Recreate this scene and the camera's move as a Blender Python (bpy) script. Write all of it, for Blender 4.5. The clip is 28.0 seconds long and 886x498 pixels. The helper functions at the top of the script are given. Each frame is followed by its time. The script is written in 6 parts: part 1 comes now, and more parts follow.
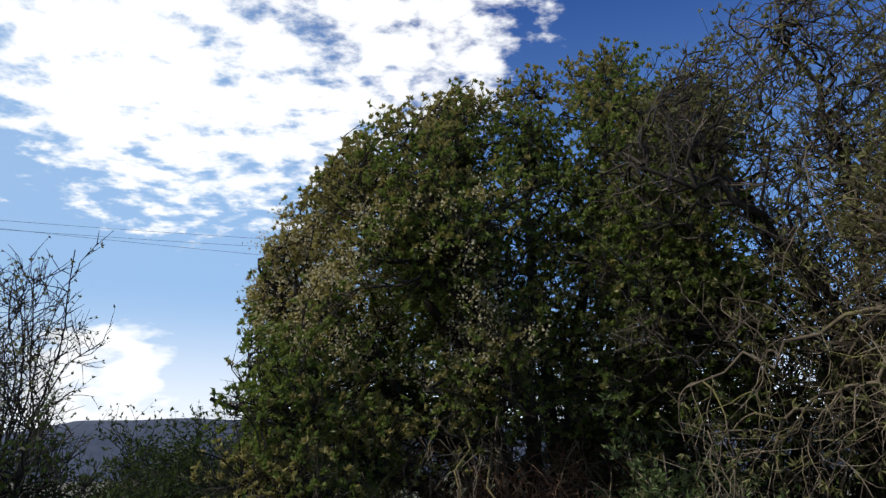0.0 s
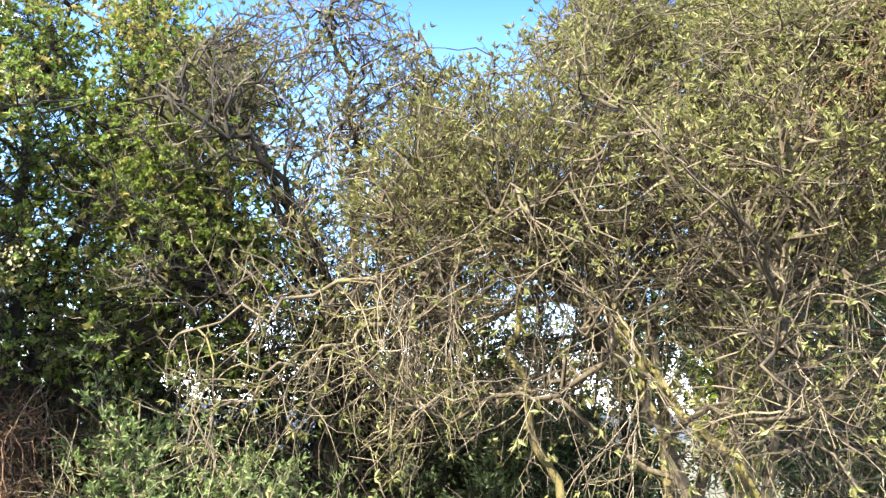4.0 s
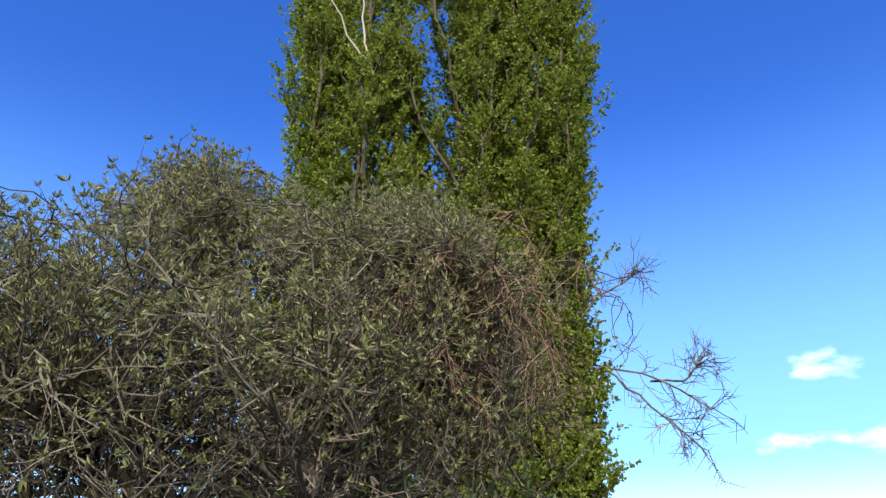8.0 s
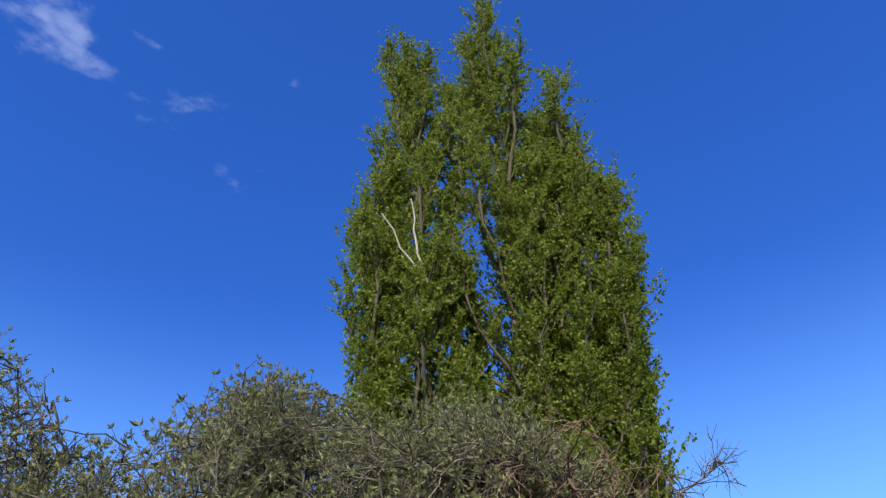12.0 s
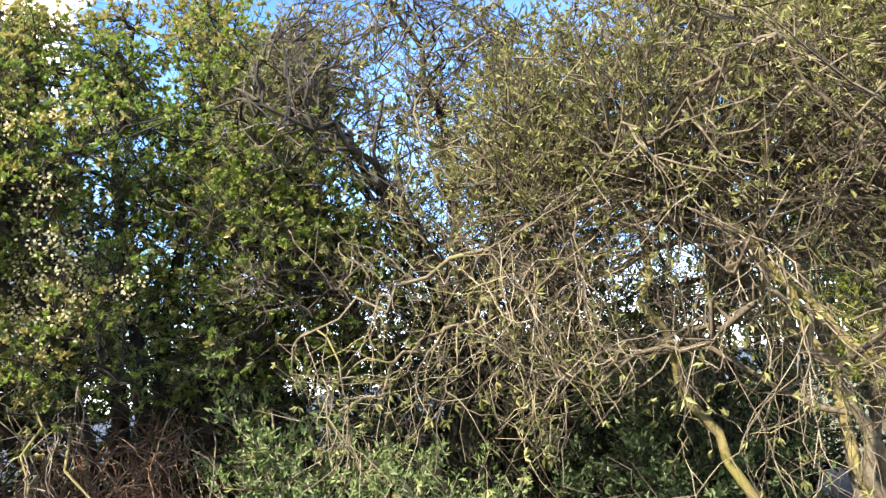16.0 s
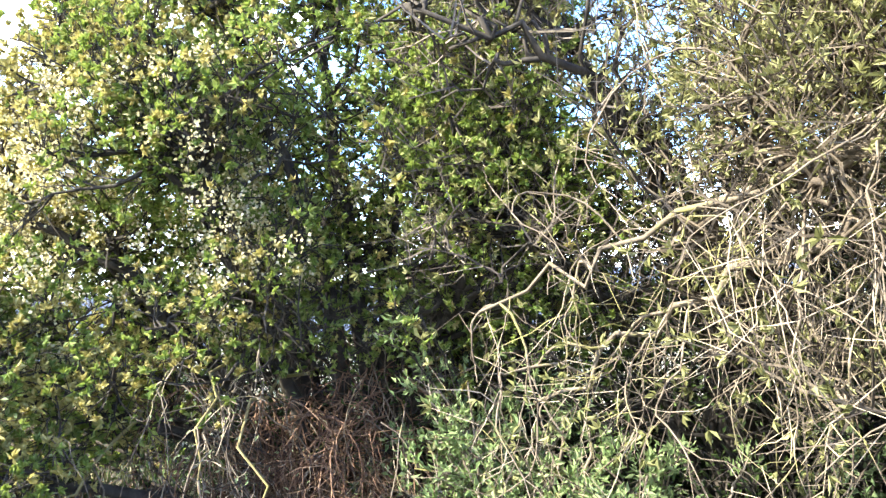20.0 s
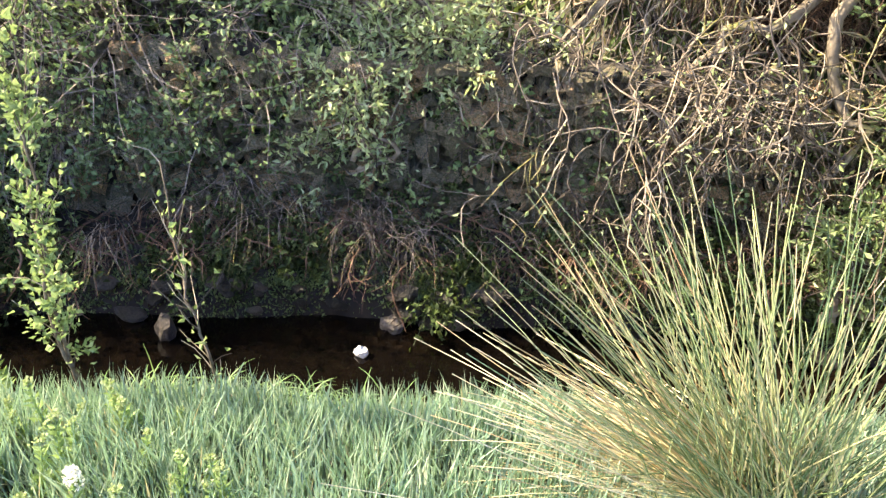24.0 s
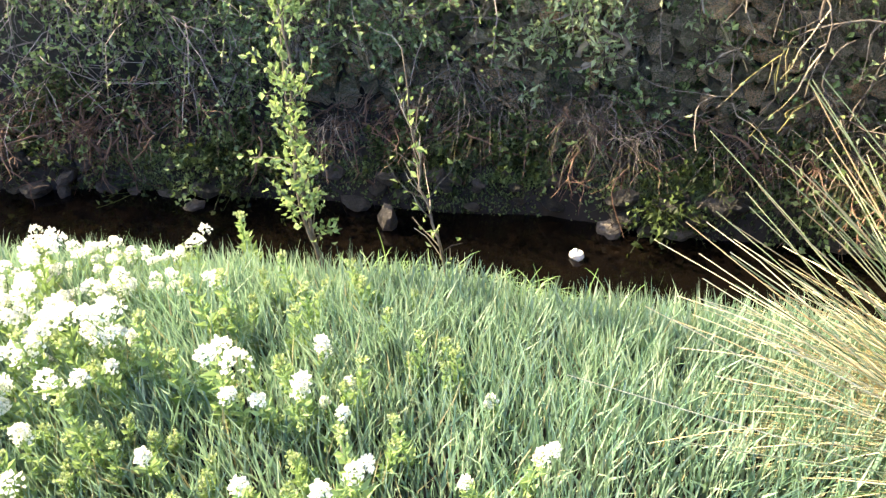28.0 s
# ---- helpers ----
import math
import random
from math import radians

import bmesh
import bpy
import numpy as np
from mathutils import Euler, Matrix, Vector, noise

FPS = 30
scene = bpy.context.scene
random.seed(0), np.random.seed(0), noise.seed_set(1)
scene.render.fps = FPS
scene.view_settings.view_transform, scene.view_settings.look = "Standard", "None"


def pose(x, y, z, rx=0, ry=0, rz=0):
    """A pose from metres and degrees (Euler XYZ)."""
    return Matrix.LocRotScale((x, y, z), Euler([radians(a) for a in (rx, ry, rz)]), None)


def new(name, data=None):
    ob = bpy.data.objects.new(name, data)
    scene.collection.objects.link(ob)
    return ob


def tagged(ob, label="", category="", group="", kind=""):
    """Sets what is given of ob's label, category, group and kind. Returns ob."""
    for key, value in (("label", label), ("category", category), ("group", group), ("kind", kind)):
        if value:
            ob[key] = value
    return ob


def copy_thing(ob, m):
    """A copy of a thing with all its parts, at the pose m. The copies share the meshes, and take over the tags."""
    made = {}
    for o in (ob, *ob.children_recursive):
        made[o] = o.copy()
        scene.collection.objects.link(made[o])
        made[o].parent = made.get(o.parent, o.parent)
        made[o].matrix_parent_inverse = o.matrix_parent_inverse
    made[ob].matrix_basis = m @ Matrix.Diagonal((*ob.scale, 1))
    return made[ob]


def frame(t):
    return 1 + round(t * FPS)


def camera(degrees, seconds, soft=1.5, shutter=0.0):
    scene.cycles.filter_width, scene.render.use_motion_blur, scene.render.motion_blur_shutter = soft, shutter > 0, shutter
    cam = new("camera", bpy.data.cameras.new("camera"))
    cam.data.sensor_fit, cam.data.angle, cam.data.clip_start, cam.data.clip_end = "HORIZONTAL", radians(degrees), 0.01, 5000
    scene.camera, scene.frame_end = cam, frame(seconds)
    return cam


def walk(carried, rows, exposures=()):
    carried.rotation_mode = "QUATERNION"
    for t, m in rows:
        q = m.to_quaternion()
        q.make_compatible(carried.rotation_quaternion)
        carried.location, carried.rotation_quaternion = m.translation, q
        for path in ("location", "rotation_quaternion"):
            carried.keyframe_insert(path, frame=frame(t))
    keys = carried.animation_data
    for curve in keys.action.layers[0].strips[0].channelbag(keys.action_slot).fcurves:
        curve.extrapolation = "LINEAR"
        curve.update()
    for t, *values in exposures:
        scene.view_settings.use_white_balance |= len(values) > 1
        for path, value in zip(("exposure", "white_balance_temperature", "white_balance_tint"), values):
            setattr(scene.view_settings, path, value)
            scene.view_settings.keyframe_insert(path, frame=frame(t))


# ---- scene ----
LENS = 59.7
cam = camera(LENS, 28.0, 1.4)
# seconds, eye x, y, z, yaw to the left, pitch, roll
PATH = [
    (0, -0.010, 0.003, 1.588, 1.00, 14.43, -0.19), (0.5, -0.015, 0.013, 1.580, 1.13, 13.18, 0.47), (1, -0.042, 0.020, 1.557, 0.57, 13.70, 1.17),
    (1.5, -0.082, 0.083, 1.486, -7.27, 14.38, 3.64), (2, -0.111, 0.164, 1.424, -21.09, 14.53, 1.15), (2.5, -0.127, 0.193, 1.413, -27.21, 13.68, 0.80),
    (4.5, -0.054, 0.100, 1.467, -40.35, 13.26, 1.45), (5, -0.023, 0.081, 1.485, -45.76, 13.16, 0.93), (5.5, 0.008, 0.074, 1.491, -51.86, 13.80, 1.99),
    (6, 0.062, 0.080, 1.497, -57.34, 14.64, 2.42), (6.5, 0.119, 0.078, 1.523, -65.81, 17.79, 1.57), (7, 0.131, 0.080, 1.539, -69.43, 20.54, 1.03),
    (7.5, 0.114, 0.078, 1.545, -69.11, 23.73, -0.10), (8, 0.099, 0.061, 1.542, -67.36, 26.62, -0.50), (8.5, 0.090, 0.052, 1.553, -65.95, 29.71, -0.87),
    (9, 0.084, 0.055, 1.571, -66.46, 31.77, -1.46), (9.5, 0.075, 0.062, 1.577, -66.56, 33.47, -1.22), (10, 0.082, 0.063, 1.597, -66.96, 35.31, -2.01),
    (10.5, 0.076, 0.072, 1.621, -65.01, 38.13, -0.51), (11, 0.071, 0.064, 1.629, -64.94, 40.28, -0.75), (11.5, 0.051, 0.056, 1.631, -64.02, 42.41, -2.11),
    (12, 0.041, 0.046, 1.600, -62.70, 41.26, -2.45), (12.5, 0.025, 0.046, 1.561, -59.84, 36.10, -3.23), (14.5, -0.030, 0.133, 1.550, -45.33, 18.88, -6.18),
    (15, -0.086, 0.165, 1.555, -39.94, 14.60, -8.15), (15.5, -0.135, 0.211, 1.456, -34.17, 12.35, -7.58), (16, -0.077, 0.394, 1.492, -30.00, 11.29, -6.17),
    (16.5, 0.032, 0.616, 1.588, -28.86, 9.90, -3.04), (17, 0.122, 0.745, 1.668, -28.37, 9.58, -2.84), (17.5, 0.252, 0.617, 1.638, -22.53, 8.44, -4.81),
    (18, 0.311, 0.702, 1.715, -17.81, 6.50, -4.06), (18.5, 0.380, 0.916, 1.791, -15.09, 7.11, -2.24), (19, 0.517, 0.988, 1.853, -16.88, 5.99, -2.25),
    (19.5, 0.659, 0.955, 1.884, -9.93, 4.85, -2.73), (20, 0.739, 1.060, 1.930, -5.62, 3.84, -3.95), (20.5, 0.837, 1.058, 1.949, -2.49, 3.60, -3.66),
    (22.5, 0.821, 1.147, 1.475, 10.21, -3.65, -0.77), (23, 0.802, 1.171, 1.412, 17.29, -10.50, 1.49), (23.5, 0.777, 1.183, 1.368, 23.49, -20.16, 4.75),
    (24, 0.751, 1.188, 1.331, 28.99, -31.12, 4.66), (24.5, 0.734, 1.191, 1.295, 32.52, -35.27, 4.68), (25, 0.715, 1.179, 1.288, 36.22, -36.30, 3.85),
    (25.5, 0.694, 1.168, 1.283, 39.23, -37.36, 3.61), (26, 0.683, 1.157, 1.281, 42.22, -37.20, 0.50), (26.5, 0.670, 1.145, 1.273, 45.21, -36.82, -0.56),
    (27, 0.653, 1.135, 1.263, 47.95, -37.24, -4.59), (27.5, 0.648, 1.129, 1.268, 51.01, -37.69, -5.65), (28, 0.655, 1.145, 1.272, 45.77, -38.25, -1.65)
]
EXPOSURE = [(0, -0.92, 6700, 8), (1.2, -0.82, 6700, 8), (1.6, -0.1, 7000, 6), (2.0, 0.75, 7700, 5), (2.6, 1.25, 7500, 4), (4.5, 2.0, 7400, 4),
            (5.6, 1.9, 7400, 4), (6.4, 1.25, 7100, 4), (7.0, 0.45, 6500, 6), (8.0, 0.42, 6400, 5), (9.5, 0.33, 6200, 5), (12.5, 0.15, 6150, 6), (14.5, 0.15, 7200, 7),
            (15.3, 0.5, 7800, 7), (16.0, 1.6, 7600, 5), (17.0, 2.2, 7300, 6), (18.5, 2.42, 7000, 6), (20.0, 2.42, 6900, 6), (22.5, 2.4, 7400, 10), (23.5, 2.45, 8000, 13),
            (24.5, 2.65, 9200, 11), (28.0, 2.65, 9200, 10)]
walk(cam, [(t, pose(x, y, z, 90 + p, 0, yw) @ pose(0, 0, 0, 0, 0, ro)) for t, x, y, z, yw, p, ro in PATH], EXPOSURE)

# ---- light ----
SUN_AZ, SUN_EL = 108.0, 40.0          # degrees to the left of +y, and above the horizon
sun_dir = Vector((-math.sin(radians(SUN_AZ)) * math.cos(radians(SUN_EL)), math.cos(radians(SUN_AZ)) * math.cos(radians(SUN_EL)), math.sin(radians(SUN_EL))))
sun = new("sun", bpy.data.lights.new("sun", "SUN"))
sun.data.energy, sun.data.angle, sun.data.color = 5.0, radians(0.6), (1.0, 0.95, 0.86)
sun.rotation_euler = sun_dir.to_track_quat("Z", "Y").to_euler()


def link(nt, a, b):
    nt.links.new(a, b)


def node(nt, kind, **inputs):
    n = nt.nodes.new(kind)
    for key, value in inputs.items():
        n.inputs[key.replace("_", " ")].default_value = value
    return n


def math_node(nt, op, a, b=None, clamp=False):
    n = nt.nodes.new("ShaderNodeMath")
    n.operation, n.use_clamp = op, clamp
    for k, v in enumerate((a, b)):
        if v is None:
            continue
        if isinstance(v, (int, float)):
            n.inputs[k].default_value = v
        else:
            nt.links.new(v, n.inputs[k])
    return n.outputs[0]


def build_sky():
    """Clear sky with a bank of small broken clouds on the sun's side and a few wisps elsewhere."""
    world = bpy.data.worlds.new("sky")
    scene.world = world
    world.use_nodes = True
    nt = world.node_tree
    nt.nodes.clear()
    out, bg = nt.nodes.new("ShaderNodeOutputWorld"), nt.nodes.new("ShaderNodeBackground")
    sky = nt.nodes.new("ShaderNodeTexSky")
    sky.sky_type, sky.sun_disc = "NISHITA", False
    sky.sun_elevation, sky.sun_rotation = radians(SUN_EL), radians(360 - SUN_AZ)
    sky.air_density, sky.dust_density, sky.ozone_density = 1.0, 0.25, 3.0
    tc = nt.nodes.new("ShaderNodeTexCoord")
    sep = nt.nodes.new("ShaderNodeSeparateXYZ")
    link(nt, tc.outputs["Generated"], sep.inputs[0])
    up = math_node(nt, "MAXIMUM", math_node(nt, "ADD", sep.outputs[2], 0.10), 0.06)
    flat = nt.nodes.new("ShaderNodeCombineXYZ")
    link(nt, math_node(nt, "DIVIDE", sep.outputs[0], up), flat.inputs[0])
    link(nt, math_node(nt, "DIVIDE", sep.outputs[1], up), flat.inputs[1])
    small = node(nt, "ShaderNodeTexNoise", Scale=9.0, Detail=5.0, Roughness=0.6)
    large = node(nt, "ShaderNodeTexNoise", Scale=1.5, Detail=3.0, Roughness=0.5)
    link(nt, flat.outputs[0], small.inputs["Vector"])
    link(nt, flat.outputs[0], large.inputs["Vector"])
    bank = nt.nodes.new("ShaderNodeVectorMath")
    bank.operation = "DOT_PRODUCT"
    az, el = radians(17), radians(38)
    bank.inputs[1].default_value = (-math.sin(az) * math.cos(el), math.cos(az) * math.cos(el), math.sin(el))
    link(nt, tc.outputs["Generated"], bank.inputs[0])
    cover = nt.nodes.new("ShaderNodeMapRange")
    cover.interpolation_type = "SMOOTHSTEP"
    for k, v in (("From Min", 0.86), ("From Max", 0.97), ("To Min", -0.23), ("To Max", 0.10)):
        cover.inputs[k].default_value = v
    link(nt, bank.outputs["Value"], cover.inputs["Value"])
    mass = math_node(nt, "ADD", math_node(nt, "MULTIPLY", small.outputs["Fac"], 0.62), math_node(nt, "MULTIPLY", large.outputs["Fac"], 0.38))
    mass = math_node(nt, "ADD", mass, cover.outputs[0])
    veil = nt.nodes.new("ShaderNodeMapRange")
    veil.interpolation_type = "SMOOTHSTEP"
    for k, v in (("From Min", 0.47), ("From Max", 0.60), ("To Min", 0.0), ("To Max", 1.0)):
        veil.inputs[k].default_value = v
    link(nt, mass, veil.inputs["Value"])
    haze = nt.nodes.new("ShaderNodeMapRange")
    haze.interpolation_type = "SMOOTHSTEP"
    for k, v in (("From Min", 0.0), ("From Max", 0.20), ("To Min", 0.8), ("To Max", 0.0)):
        haze.inputs[k].default_value = v
    link(nt, sep.outputs[2], haze.inputs["Value"])
    mix = nt.nodes.new("ShaderNodeMixRGB")
    mix.inputs[2].default_value = (24.0, 24.6, 26.0, 1)
    # thin high streaks
    streak = node(nt, "ShaderNodeTexNoise", Scale=1.7, Detail=5.0, Roughness=0.55, Distortion=0.6)
    turn = nt.nodes.new("ShaderNodeMapping")
    turn.inputs["Rotation"].default_value, turn.inputs["Scale"].default_value, turn.inputs["Location"].default_value = (0, 0, radians(35)), (0.8, 2.4, 1), (0.35, 0.2, 0)
    link(nt, flat.outputs[0], turn.inputs[0])
    link(nt, turn.outputs[0], streak.inputs["Vector"])
    thin = nt.nodes.new("ShaderNodeMapRange")
    thin.interpolation_type = "SMOOTHSTEP"
    for k, v in (("From Min", 0.56), ("From Max", 0.78), ("To Min", 0.0), ("To Max", 0.15)):
        thin.inputs[k].default_value = v
    link(nt, streak.outputs["Fac"], thin.inputs["Value"])
    # broken cloud low over the hills on either side
    ball = node(nt, "ShaderNodeTexNoise", Scale=7.0, Detail=5.0, Roughness=0.55)
    squash = nt.nodes.new("ShaderNodeMapping")
    squash.inputs["Scale"].default_value = (1, 1, 2.6)
    link(nt, tc.outputs["Generated"], squash.inputs[0])
    link(nt, squash.outputs[0], ball.inputs["Vector"])
    low_cloud = 0.0
    for a2, e2, inner, outer, amount, full in ((24, 2.0, 0.997, 0.982, 0.22, 0.95), (-99, 9.0, 0.985, 0.965, 0.02, 0.5), (-32, 54.0, 0.995, 0.95, 0.04, 0.11)):
        toward = nt.nodes.new("ShaderNodeVectorMath")
        toward.operation = "DOT_PRODUCT"
        a2, e2 = radians(a2), radians(e2)
        toward.inputs[1].default_value = (-math.sin(a2) * math.cos(e2), math.cos(a2) * math.cos(e2), math.sin(e2))
        link(nt, tc.outputs["Generated"], toward.inputs[0])
        near = nt.nodes.new("ShaderNodeMapRange")
        for k, v in (("From Min", outer), ("From Max", inner), ("To Min", -0.4), ("To Max", amount)):
            near.inputs[k].default_value = v
        link(nt, toward.outputs["Value"], near.inputs["Value"])
        puff = nt.nodes.new("ShaderNodeMapRange")
        puff.interpolation_type = "SMOOTHSTEP"
        for k, v in (("From Min", 0.56), ("From Max", 0.72), ("To Min", 0.0), ("To Max", full)):
            puff.inputs[k].default_value = v
        link(nt, math_node(nt, "ADD", ball.outputs["Fac"], near.outputs[0]), puff.inputs["Value"])
        low_cloud = math_node(nt, "MAXIMUM", puff.outputs[0], low_cloud)
    cloud = math_node(nt, "MAXIMUM", math_node(nt, "MULTIPLY", veil.outputs[0], 0.95), low_cloud)
    link(nt, math_node(nt, "MAXIMUM", cloud, haze.outputs[0]), mix.inputs[0])
    deep = nt.nodes.new("ShaderNodeHueSaturation")
    deep.inputs["Saturation"].default_value, deep.inputs["Value"].default_value = 1.12, 1.6
    link(nt, sky.outputs[0], deep.inputs["Color"])
    tint = nt.nodes.new("ShaderNodeMixRGB")
    tint.blend_type = "MULTIPLY"
    tint.inputs[0].default_value, tint.inputs[2].default_value = 1.0, (0.47, 0.79, 1.55, 1)
    link(nt, deep.outputs[0], tint.inputs[1])
    low = nt.nodes.new("ShaderNodeMapRange")
    low.interpolation_type = "SMOOTHSTEP"
    for k, v in (("From Min", 0.02), ("From Max", 0.62), ("To Min", 0.75), ("To Max", 0.0)):
        low.inputs[k].default_value = v
    link(nt, sep.outputs[2], low.inputs["Value"])
    pale = nt.nodes.new("ShaderNodeMixRGB")
    pale.inputs[2].default_value = (6.0, 11.5, 20.0, 1)
    # mostly unseen sunward sky: dim grey put in to weaken the blue fill
    sunward = nt.nodes.new("ShaderNodeVectorMath")
    sunward.operation = "DOT_PRODUCT"
    sunward.inputs[1].default_value = (-math.sin(radians(105)) * 0.88, math.cos(radians(105)) * 0.88, 0.47)
    link(nt, tc.outputs["Generated"], sunward.inputs[0])
    bright = nt.nodes.new("ShaderNodeMapRange")
    bright.interpolation_type = "SMOOTHSTEP"
    for k, v in (("From Min", 0.1), ("From Max", 0.9), ("To Min", 0.0), ("To Max", 0.9)):
        bright.inputs[k].default_value = v
    link(nt, sunward.outputs["Value"], bright.inputs["Value"])
    dim_grey = nt.nodes.new("ShaderNodeMixRGB")
    dim_grey.inputs[2].default_value = (6.2, 6.7, 7.8, 1)
    link(nt, math_node(nt, "ADD", low.outputs[0], 0.0), pale.inputs[0])
    link(nt, bright.outputs[0], dim_grey.inputs[0])
    link(nt, pale.outputs[0], dim_grey.inputs[1])
    link(nt, tint.outputs[0], pale.inputs[1])
    # and a milky glow low in the sky on the way to it
    glow = nt.nodes.new("ShaderNodeVectorMath")
    glow.operation = "DOT_PRODUCT"
    glow.inputs[1].default_value = (-math.sin(radians(32)) * 0.99, math.cos(radians(32)) * 0.99, 0.14)
    link(nt, tc.outputs["Generated"], glow.inputs[0])
    milk = nt.nodes.new("ShaderNodeMapRange")
    milk.interpolation_type = "SMOOTHSTEP"
    for k, v in (("From Min", 0.80), ("From Max", 0.97), ("To Min", 0.0), ("To Max", 0.75)):
        milk.inputs[k].default_value = v
    link(nt, glow.outputs["Value"], milk.inputs["Value"])
    light = nt.nodes.new("ShaderNodeMixRGB")
    light.inputs[2].default_value = (8.5, 13.5, 21.0, 1)
    link(nt, milk.outputs[0], light.inputs[0])
    link(nt, dim_grey.outputs[0], light.inputs[1])
    link(nt, light.outputs[0], mix.inputs[1])
    link(nt, mix.outputs[0], bg.inputs[0])
    bg.inputs[1].default_value = 0.085
    link(nt, bg.outputs[0], out.inputs[0])


build_sky()


# ---- materials ----
def shader(name):
    m = bpy.data.materials.new(name)
    m.use_nodes = True
    nt = m.node_tree
    return m, nt, nt.nodes["Principled BSDF"], nt.nodes["Material Output"]


def ramp(nt, fac, stops):
    r = nt.nodes.new("ShaderNodeValToRGB")
    while len(r.color_ramp.elements) < len(stops):
        r.color_ramp.elements.new(0.5)
    for e, (p, c) in zip(r.color_ramp.elements, stops):
        e.position, e.color = p, (*c, 1)
    link(nt, fac, r.inputs[0])
    return r.outputs[0]


def leaf_material(name, colours, through_colour, amount=0.45, rough=0.65):
    """Thin leaves: a glossy face and light that comes through; every leaf has its own tone."""
    m, nt, bsdf, out = shader(name)
    geo = nt.nodes.new("ShaderNodeNewGeometry")
    stops = [(k / max(1, len(colours) - 1), c) for k, c in enumerate(colours)]
    col = ramp(nt, geo.outputs["Random Per Island"], stops)
    noise_t = node(nt, "ShaderNodeTexNoise", Scale=1.6, Detail=2.0)
    tc = nt.nodes.new("ShaderNodeTexCoord")
    link(nt, tc.outputs["Object"], noise_t.inputs["Vector"])
    hue = nt.nodes.new("ShaderNodeHueSaturation")
    link(nt, col, hue.inputs["Color"])
    link(nt, math_node(nt, "ADD", math_node(nt, "MULTIPLY", noise_t.outputs["Fac"], 0.7), 0.65), hue.inputs["Value"])
    link(nt, hue.outputs[0], bsdf.inputs["Base Color"])
    bsdf.inputs["Roughness"].default_value = rough
    bsdf.inputs["Specular IOR Level"].default_value = 0.22
    tr = nt.nodes.new("ShaderNodeBsdfTranslucent")
    tint = nt.nodes.new("ShaderNodeMixRGB")
    tint.inputs[0].default_value = 0.6
    tint.inputs[2].default_value = (*through_colour, 1)
    link(nt, hue.outputs[0], tint.inputs[1])
    link(nt, tint.outputs[0], tr.inputs[0])
    mix = nt.nodes.new("ShaderNodeMixShader")
    mix.inputs[0].default_value = amount * 0.9
    link(nt, bsdf.outputs[0], mix.inputs[1])
    link(nt, tr.outputs[0], mix.inputs[2])
    link(nt, mix.outputs[0], out.inputs[0])
    return m


def rough_material(name, colours, scale=6.0, bump=0.4, rough=0.85, fine=40.0, island=0.0, stretch=(1, 1, 1), object_random=0.0, moss=None, dist=0.01):
    """Bark, stone, earth: colours by noise at two scales, with relief."""
    m, nt, bsdf, out = shader(name)
    tc, mp = nt.nodes.new("ShaderNodeTexCoord"), nt.nodes.new("ShaderNodeMapping")
    mp.inputs["Scale"].default_value = stretch
    link(nt, tc.outputs["Object"], mp.inputs[0])
    a = node(nt, "ShaderNodeTexNoise", Scale=scale, Detail=5.0, Roughness=0.6)
    b = node(nt, "ShaderNodeTexNoise", Scale=fine, Detail=4.0, Roughness=0.65)
    link(nt, mp.outputs[0], a.inputs["Vector"])
    link(nt, mp.outputs[0], b.inputs["Vector"])
    fac = math_node(nt, "ADD", math_node(nt, "MULTIPLY", a.outputs["Fac"], 0.65), math_node(nt, "MULTIPLY", b.outputs["Fac"], 0.35))
    if island:
        geo = nt.nodes.new("ShaderNodeNewGeometry")
        fac = math_node(nt, "ADD", fac, math_node(nt, "MULTIPLY", math_node(nt, "SUBTRACT", geo.outputs["Random Per Island"], 0.5), island))
    if object_random:
        info = nt.nodes.new("ShaderNodeObjectInfo")
        fac = math_node(nt, "ADD", fac, math_node(nt, "MULTIPLY", math_node(nt, "SUBTRACT", info.outputs["Random"], 0.5), object_random))
    n = len(colours)
    col = ramp(nt, fac, [(0.28 + 0.44 * k / max(1, n - 1), c) for k, c in enumerate(colours)])
    if moss:
        patch = node(nt, "ShaderNodeTexNoise", Scale=moss[1], Detail=5.0, Roughness=0.7)
        link(nt, tc.outputs["Object"], patch.inputs["Vector"])
        edge = nt.nodes.new("ShaderNodeMapRange")
        for k, v in (("From Min", moss[2]), ("From Max", moss[2] + 0.1), ("To Min", 0.0), ("To Max", 1.0)):
            edge.inputs[k].default_value = v
        link(nt, patch.outputs["Fac"], edge.inputs["Value"])
        mx = nt.nodes.new("ShaderNodeMixRGB")
        mx.inputs[2].default_value = (*moss[0], 1)
        link(nt, edge.outputs[0], mx.inputs[0])
        link(nt, col, mx.inputs[1])
        col = mx.outputs[0]
    link(nt, col, bsdf.inputs["Base Color"])
    bsdf.inputs["Roughness"].default_value = rough
    bp = node(nt, "ShaderNodeBump", Strength=bump, Distance=dist)
    link(nt, fac, bp.inputs["Height"])
    link(nt, bp.outputs[0], bsdf.inputs["Normal"])
    return m


